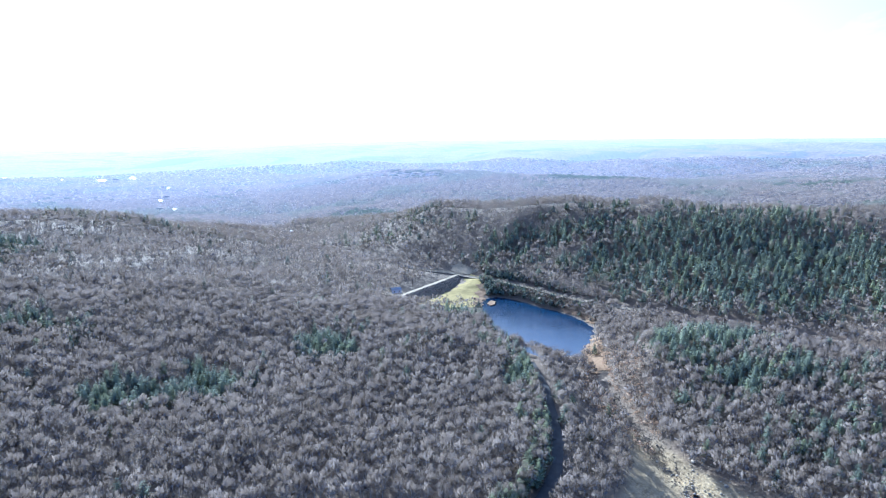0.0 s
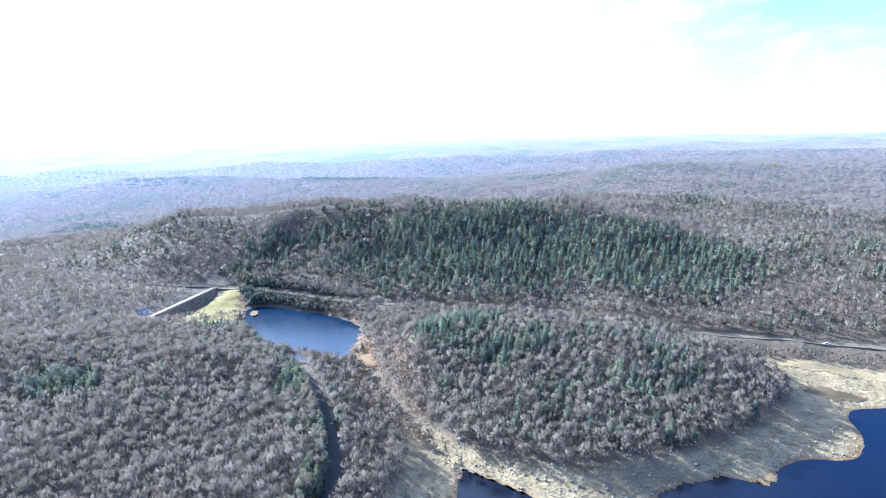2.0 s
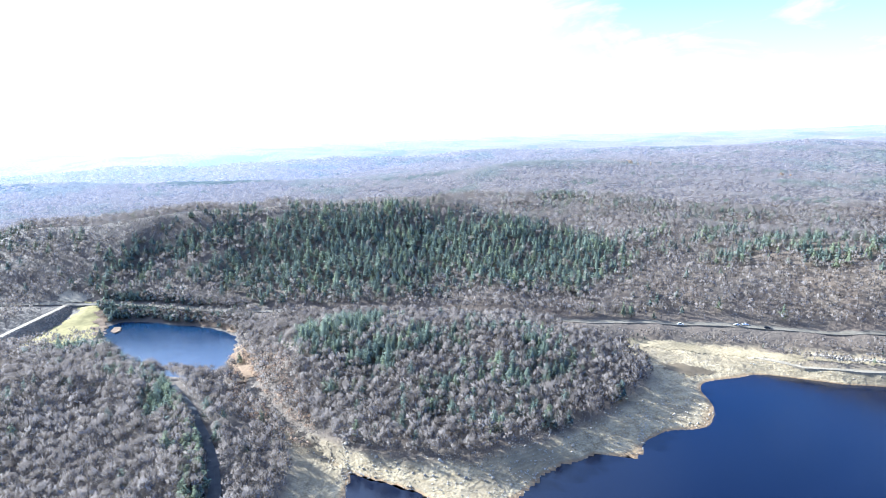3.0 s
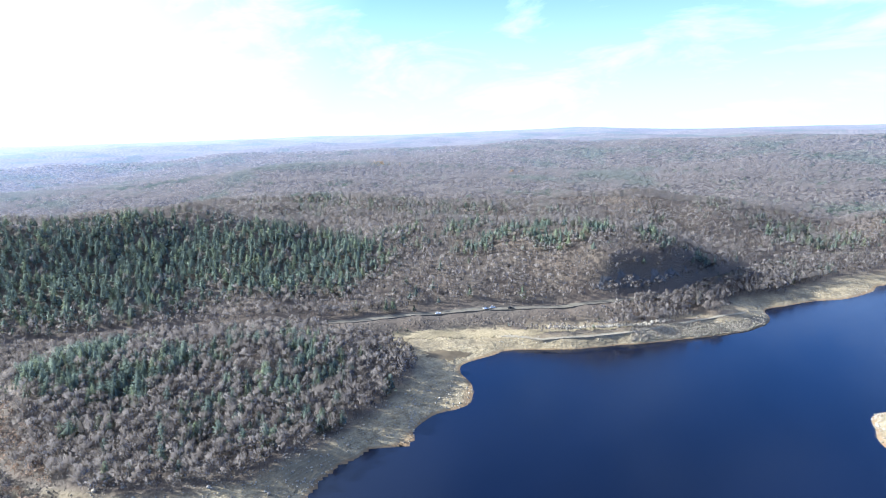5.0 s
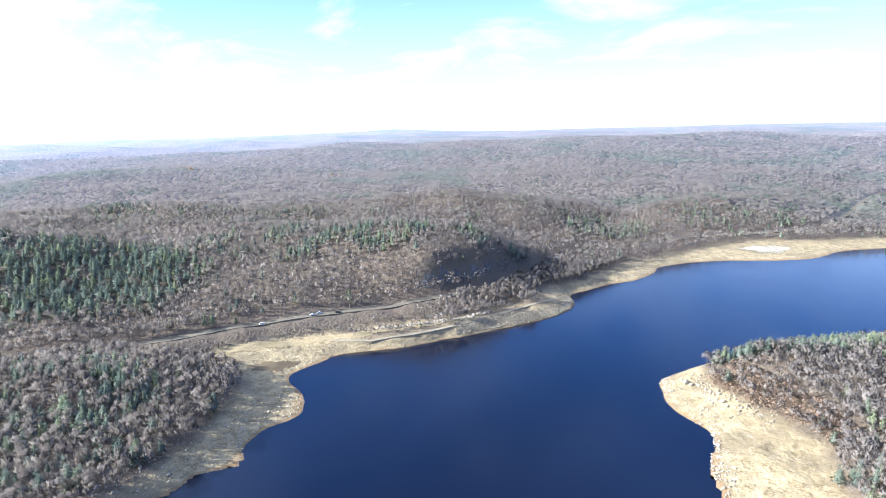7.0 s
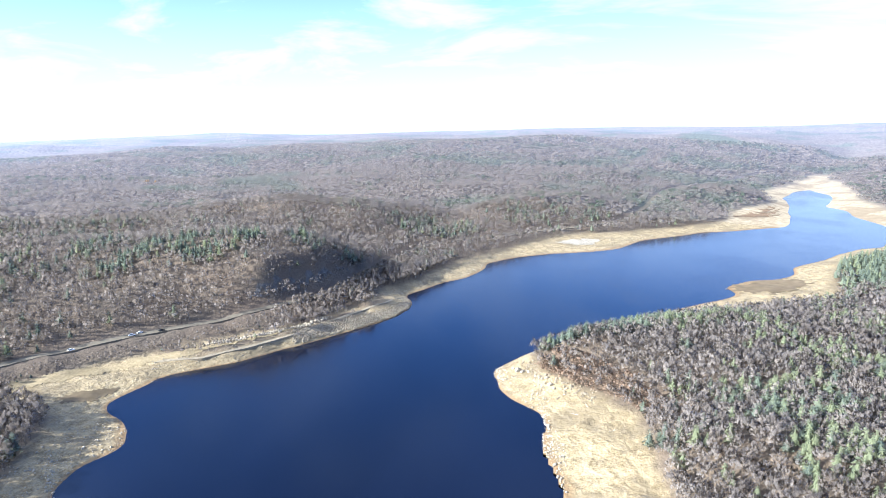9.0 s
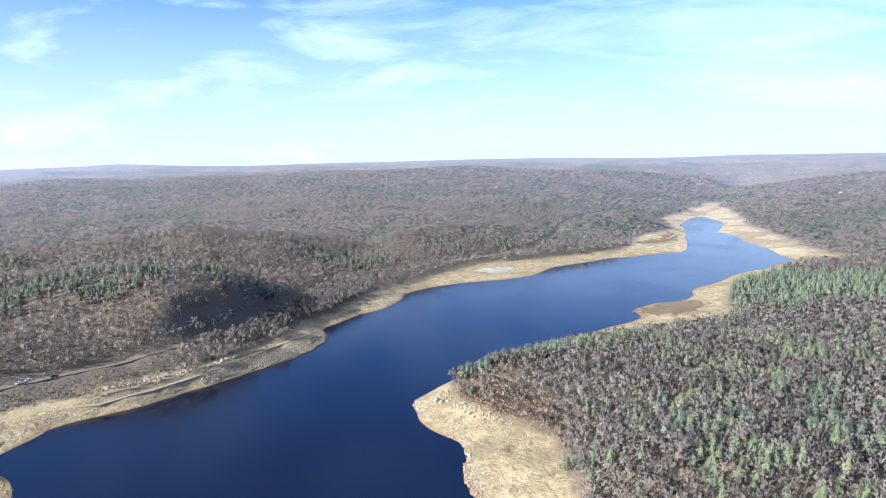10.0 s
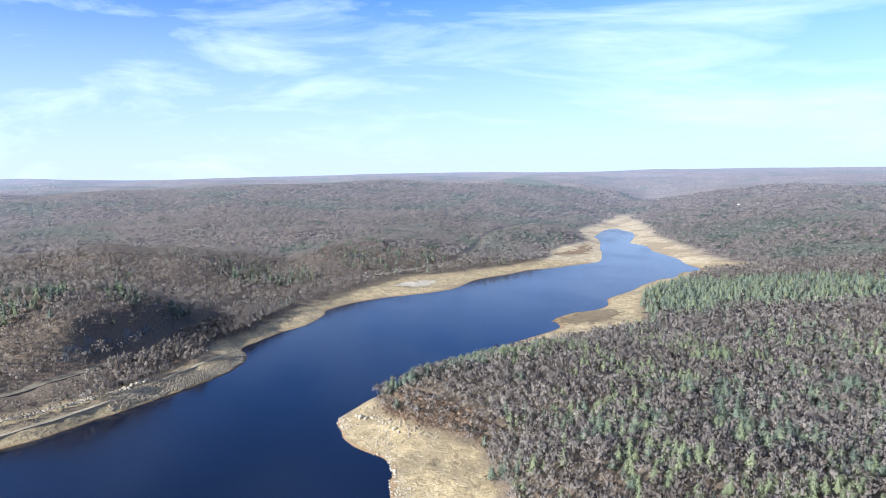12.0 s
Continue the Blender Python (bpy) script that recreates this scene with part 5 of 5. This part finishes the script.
WHITE_CAR = plain_material("white_car_paint", (0.72, 0.72, 0.72), (0.80, 0.80, 0.80), 1.0, 0.25, 0)
DARK_CAR = plain_material("dark_car_paint", (0.03, 0.032, 0.036), (0.05, 0.052, 0.058), 1.0, 0.25, 0)
CAR_GLASS = plain_material("tinted_glass", (0.02, 0.024, 0.028), (0.03, 0.035, 0.04), 1.0, 0.08, 0)


def car(bearing, paint, label, lane):
    p = to_xy([(bearing - 0.2, float(np.interp(bearing - 0.2, road_b, road_r)), 0), (bearing, float(np.interp(bearing, road_b, road_r)), 0)])
    d = p[1] - p[0]
    n = np.array([d[1], -d[0]]) / np.linalg.norm(d)
    q = p[1] + n * lane
    ob = thing("car", Matrix.Translation((q[0], q[1], float(height_at(p[1][0], p[1][1])) + 0.5)) @ Matrix.Rotation(math.atan2(d[1], d[0]), 4, "Z"), label, "car", "cars on the highway")
    bm = bmesh.new()
    box(bm, -2.2, 2.2, -0.88, 0.88, 0.28, 0.85, 0.14)
    part("body", bm, paint, ob)
    bm = bmesh.new()
    box(bm, -1.5, 0.9, -0.78, 0.78, 0.8, 1.45, 0.22)
    part("cabin", bm, CAR_GLASS, ob, "dark tinted windows")
    bm = bmesh.new()
    box(bm, -1.2, 0.5, -0.7, 0.7, 1.43, 1.5, 0.03)
    part("roof", bm, paint, ob)
    for sx in (-1.35, 1.35):
        for sy in (-0.8, 0.8):
            bm = bmesh.new()
            rod(bm, (sx, sy - 0.1, 0.32), (sx, sy + 0.1, 0.32), 0.32, 0.32, 14)
            part("wheel", bm, RUBBER, ob)


road_b, road_r = [q[0] for q in HIGHWAY[:22]], [q[1] for q in HIGHWAY[:22]]
car(54.0, WHITE_CAR, "white car driving on the valley highway", 1.8)
car(58.5, WHITE_CAR, "white car driving on the valley highway", 1.8)
car(59.2, WHITE_CAR, "white car driving on the valley highway", -1.8)
car(60.8, DARK_CAR, "dark car driving on the valley highway", 1.8)


# ---- driftwood ----
def log(seed, b, r, length, turn):
    g2 = np.random.RandomState(seed)
    bm = bmesh.new()
    a = Vector((-length / 2, 0, 0.15))
    for k in range(4):
        c = Vector((-length / 2 + length * (k + 1) / 4, g2.normal(0, 0.15), 0.15 + 0.05 * g2.rand()))
        rod(bm, a, c, 0.22 - 0.04 * k, 0.18 - 0.04 * k, 7)
        a = c
    for k in range(3):
        s = Vector((g2.uniform(-0.3, 0.4) * length, 0, 0.2))
        rod(bm, s, s + Vector((g2.uniform(0.3, 0.9), g2.uniform(-0.8, 0.8), g2.uniform(0.2, 0.7))), 0.07, 0.02, 5)
    me = bpy.data.meshes.new("log")
    bm.to_mesh(me)
    bm.free()
    me.materials.append(PALE_ROCK if seed % 2 else BARK)
    lx0, ly0 = xy(b, r)
    ob = new("log", me)
    ob.matrix_world = Matrix.Translation((lx0, ly0, float(height_at(lx0, ly0)) + 0.05)) @ Matrix.Rotation(radians(turn), 4, "Z")
    tagged(ob, "bleached driftwood log lying on the bank", "log", "driftwood logs")


for k, (b, r, ln) in enumerate([(20.8, 283, 6), (21.6, 280, 4.5), (24.5, 266, 5), (29.5, 251, 4), (41.5, 262, 5), (49.0, 296, 4), (96.5, 336, 6), (99.0, 326, 5), (98.0, 318, 7), (101.5, 300, 5), (94.6, 352, 4), (54.6, 330, 4)]):
    log(k, b, r, ln, k * 53)

# ---- buildings ----
WHITE_PAINT = plain_material("white_clapboard", (0.70, 0.69, 0.66), (0.82, 0.81, 0.78), 1.5, 0.6, 0)
METAL_ROOF = plain_material("pale_metal_roof", (0.62, 0.63, 0.64), (0.75, 0.76, 0.77), 1.0, 0.28, 0)
METAL_ROOF.node_tree.nodes["Principled BSDF"].inputs["Metallic"].default_value = 0.9
ROOF = plain_material("grey_roofing", (0.22, 0.22, 0.23), (0.38, 0.38, 0.38), 1.0, 0.5, 0)
PANE = plain_material("dark_glass", (0.03, 0.035, 0.04), (0.05, 0.055, 0.06), 1.0, 0.1, 0)


def house(b, r, wide, deep, tall, turn, roof_material, label):
    hx, hy = xy(b, r)
    ob = thing("house", Matrix.Translation((hx, hy, float(height_at(hx, hy)) - 0.4)) @ Matrix.Rotation(radians(turn), 4, "Z"), label, "house", "valley houses")
    bm = bmesh.new()
    box(bm, -wide / 2, wide / 2, -deep / 2, deep / 2, 0, tall)
    part("wall", bm, WHITE_PAINT, ob)
    bm = bmesh.new()
    rise_by = deep * (0.1035 if roof_material is METAL_ROOF else 0.3)
    ends = []
    for sx in (-1, 1):
        x = sx * (wide / 2 + 0.4)
        ends.append([bm.verts.new((x, yy, zz)) for yy, zz in ((-deep / 2 - 0.4, tall - 0.1), (0, tall + rise_by), (deep / 2 + 0.4, tall - 0.1))])
    lft, rgt = ends
    bm.faces.new(lft)
    bm.faces.new(rgt[::-1])
    for i in range(3):
        bm.faces.new((lft[i], rgt[i], rgt[(i + 1) % 3], lft[(i + 1) % 3]))
    bmesh.ops.recalc_face_normals(bm, faces=bm.faces[:])
    part("roof", bm, roof_material, ob)
    n = max(2, int(wide / 3.5))
    for i in range(n):
        for s in (-1, 1):
            bm = bmesh.new()
            cx = -wide / 2 + wide * (i + 0.5) / n
            box(bm, cx - 0.5, cx + 0.5, s * (deep / 2 + 0.02) - 0.04, s * (deep / 2 + 0.02) + 0.04, tall * 0.35, tall * 0.35 + 1.3)
            part("window", bm, PANE, ob)
    return ob


HOUSES = [(-28.3, 2300, 40, 20, 6), (-27.3, 2290, 34, 18, 6), (-26.1, 2330, 30, 14, 6), (-23.8, 1900, 26, 14, 6), (-23.5, 1860, 18, 10, 6), (-23.7, 1620, 22, 12, 6), (-24.1, 1560, 16, 10, 6),
          (-24.3, 1410, 26, 14, 6), (-23.2, 1400, 20, 12, 6), (-23.6, 1450, 16, 10, 5), (-17.8, 1120, 18, 9, 5), (-17.2, 1135, 12, 8, 5), (-15.2, 985, 14, 9, 5), (-14.4, 968, 12, 8, 5),
          (-13.6, 955, 12, 8, 5), (-34.7, 2500, 34, 18, 6), (-31.1, 2380, 24, 14, 6)]
for k, (b, r, w, d, h) in enumerate(HOUSES):
    house(b, r, w * 0.5, d * 0.55, h, -b if k % 2 == 0 else (k * 47) % 90, METAL_ROOF if k % 2 == 0 else ROOF, "white valley house with a pale metal roof" if k % 2 == 0 else "white valley house with a grey gable roof")
for k, (b, r, w, d, h) in enumerate([(125.8, 1870, 14, 9, 6), (126.6, 1880, 22, 10, 6), (127.2, 1885, 16, 9, 6), (128.0, 1890, 20, 10, 6)]):
    house(b, r + 20, w * 0.5, d * 0.6, h * 0.6, 40 - 15 * k, ROOF, "white farmhouse in a hillside clearing")
house(-4.4, 556, 9, 6, 3.2, 30, ROOF, "small white service building beside the dam")

# golden larches on the far plateau
g = np.random.RandomState(31)
nb = np.concatenate([g.normal(49.4, 0.8, 40), g.normal(61.1, 0.35, 10)])
nr = np.concatenate([g.normal(1560, 18, 40), g.normal(1500, 12, 10)])
lx, ly = nr * np.sin(np.radians(nb)), nr * np.cos(np.radians(nb))
plant("larch_grove", pine_sets[2], lx, ly, height_at(lx, ly), g.uniform(6, 10, 50), g.uniform(10, 15, 50), LARCH, "golden yellow larches among the far woods")
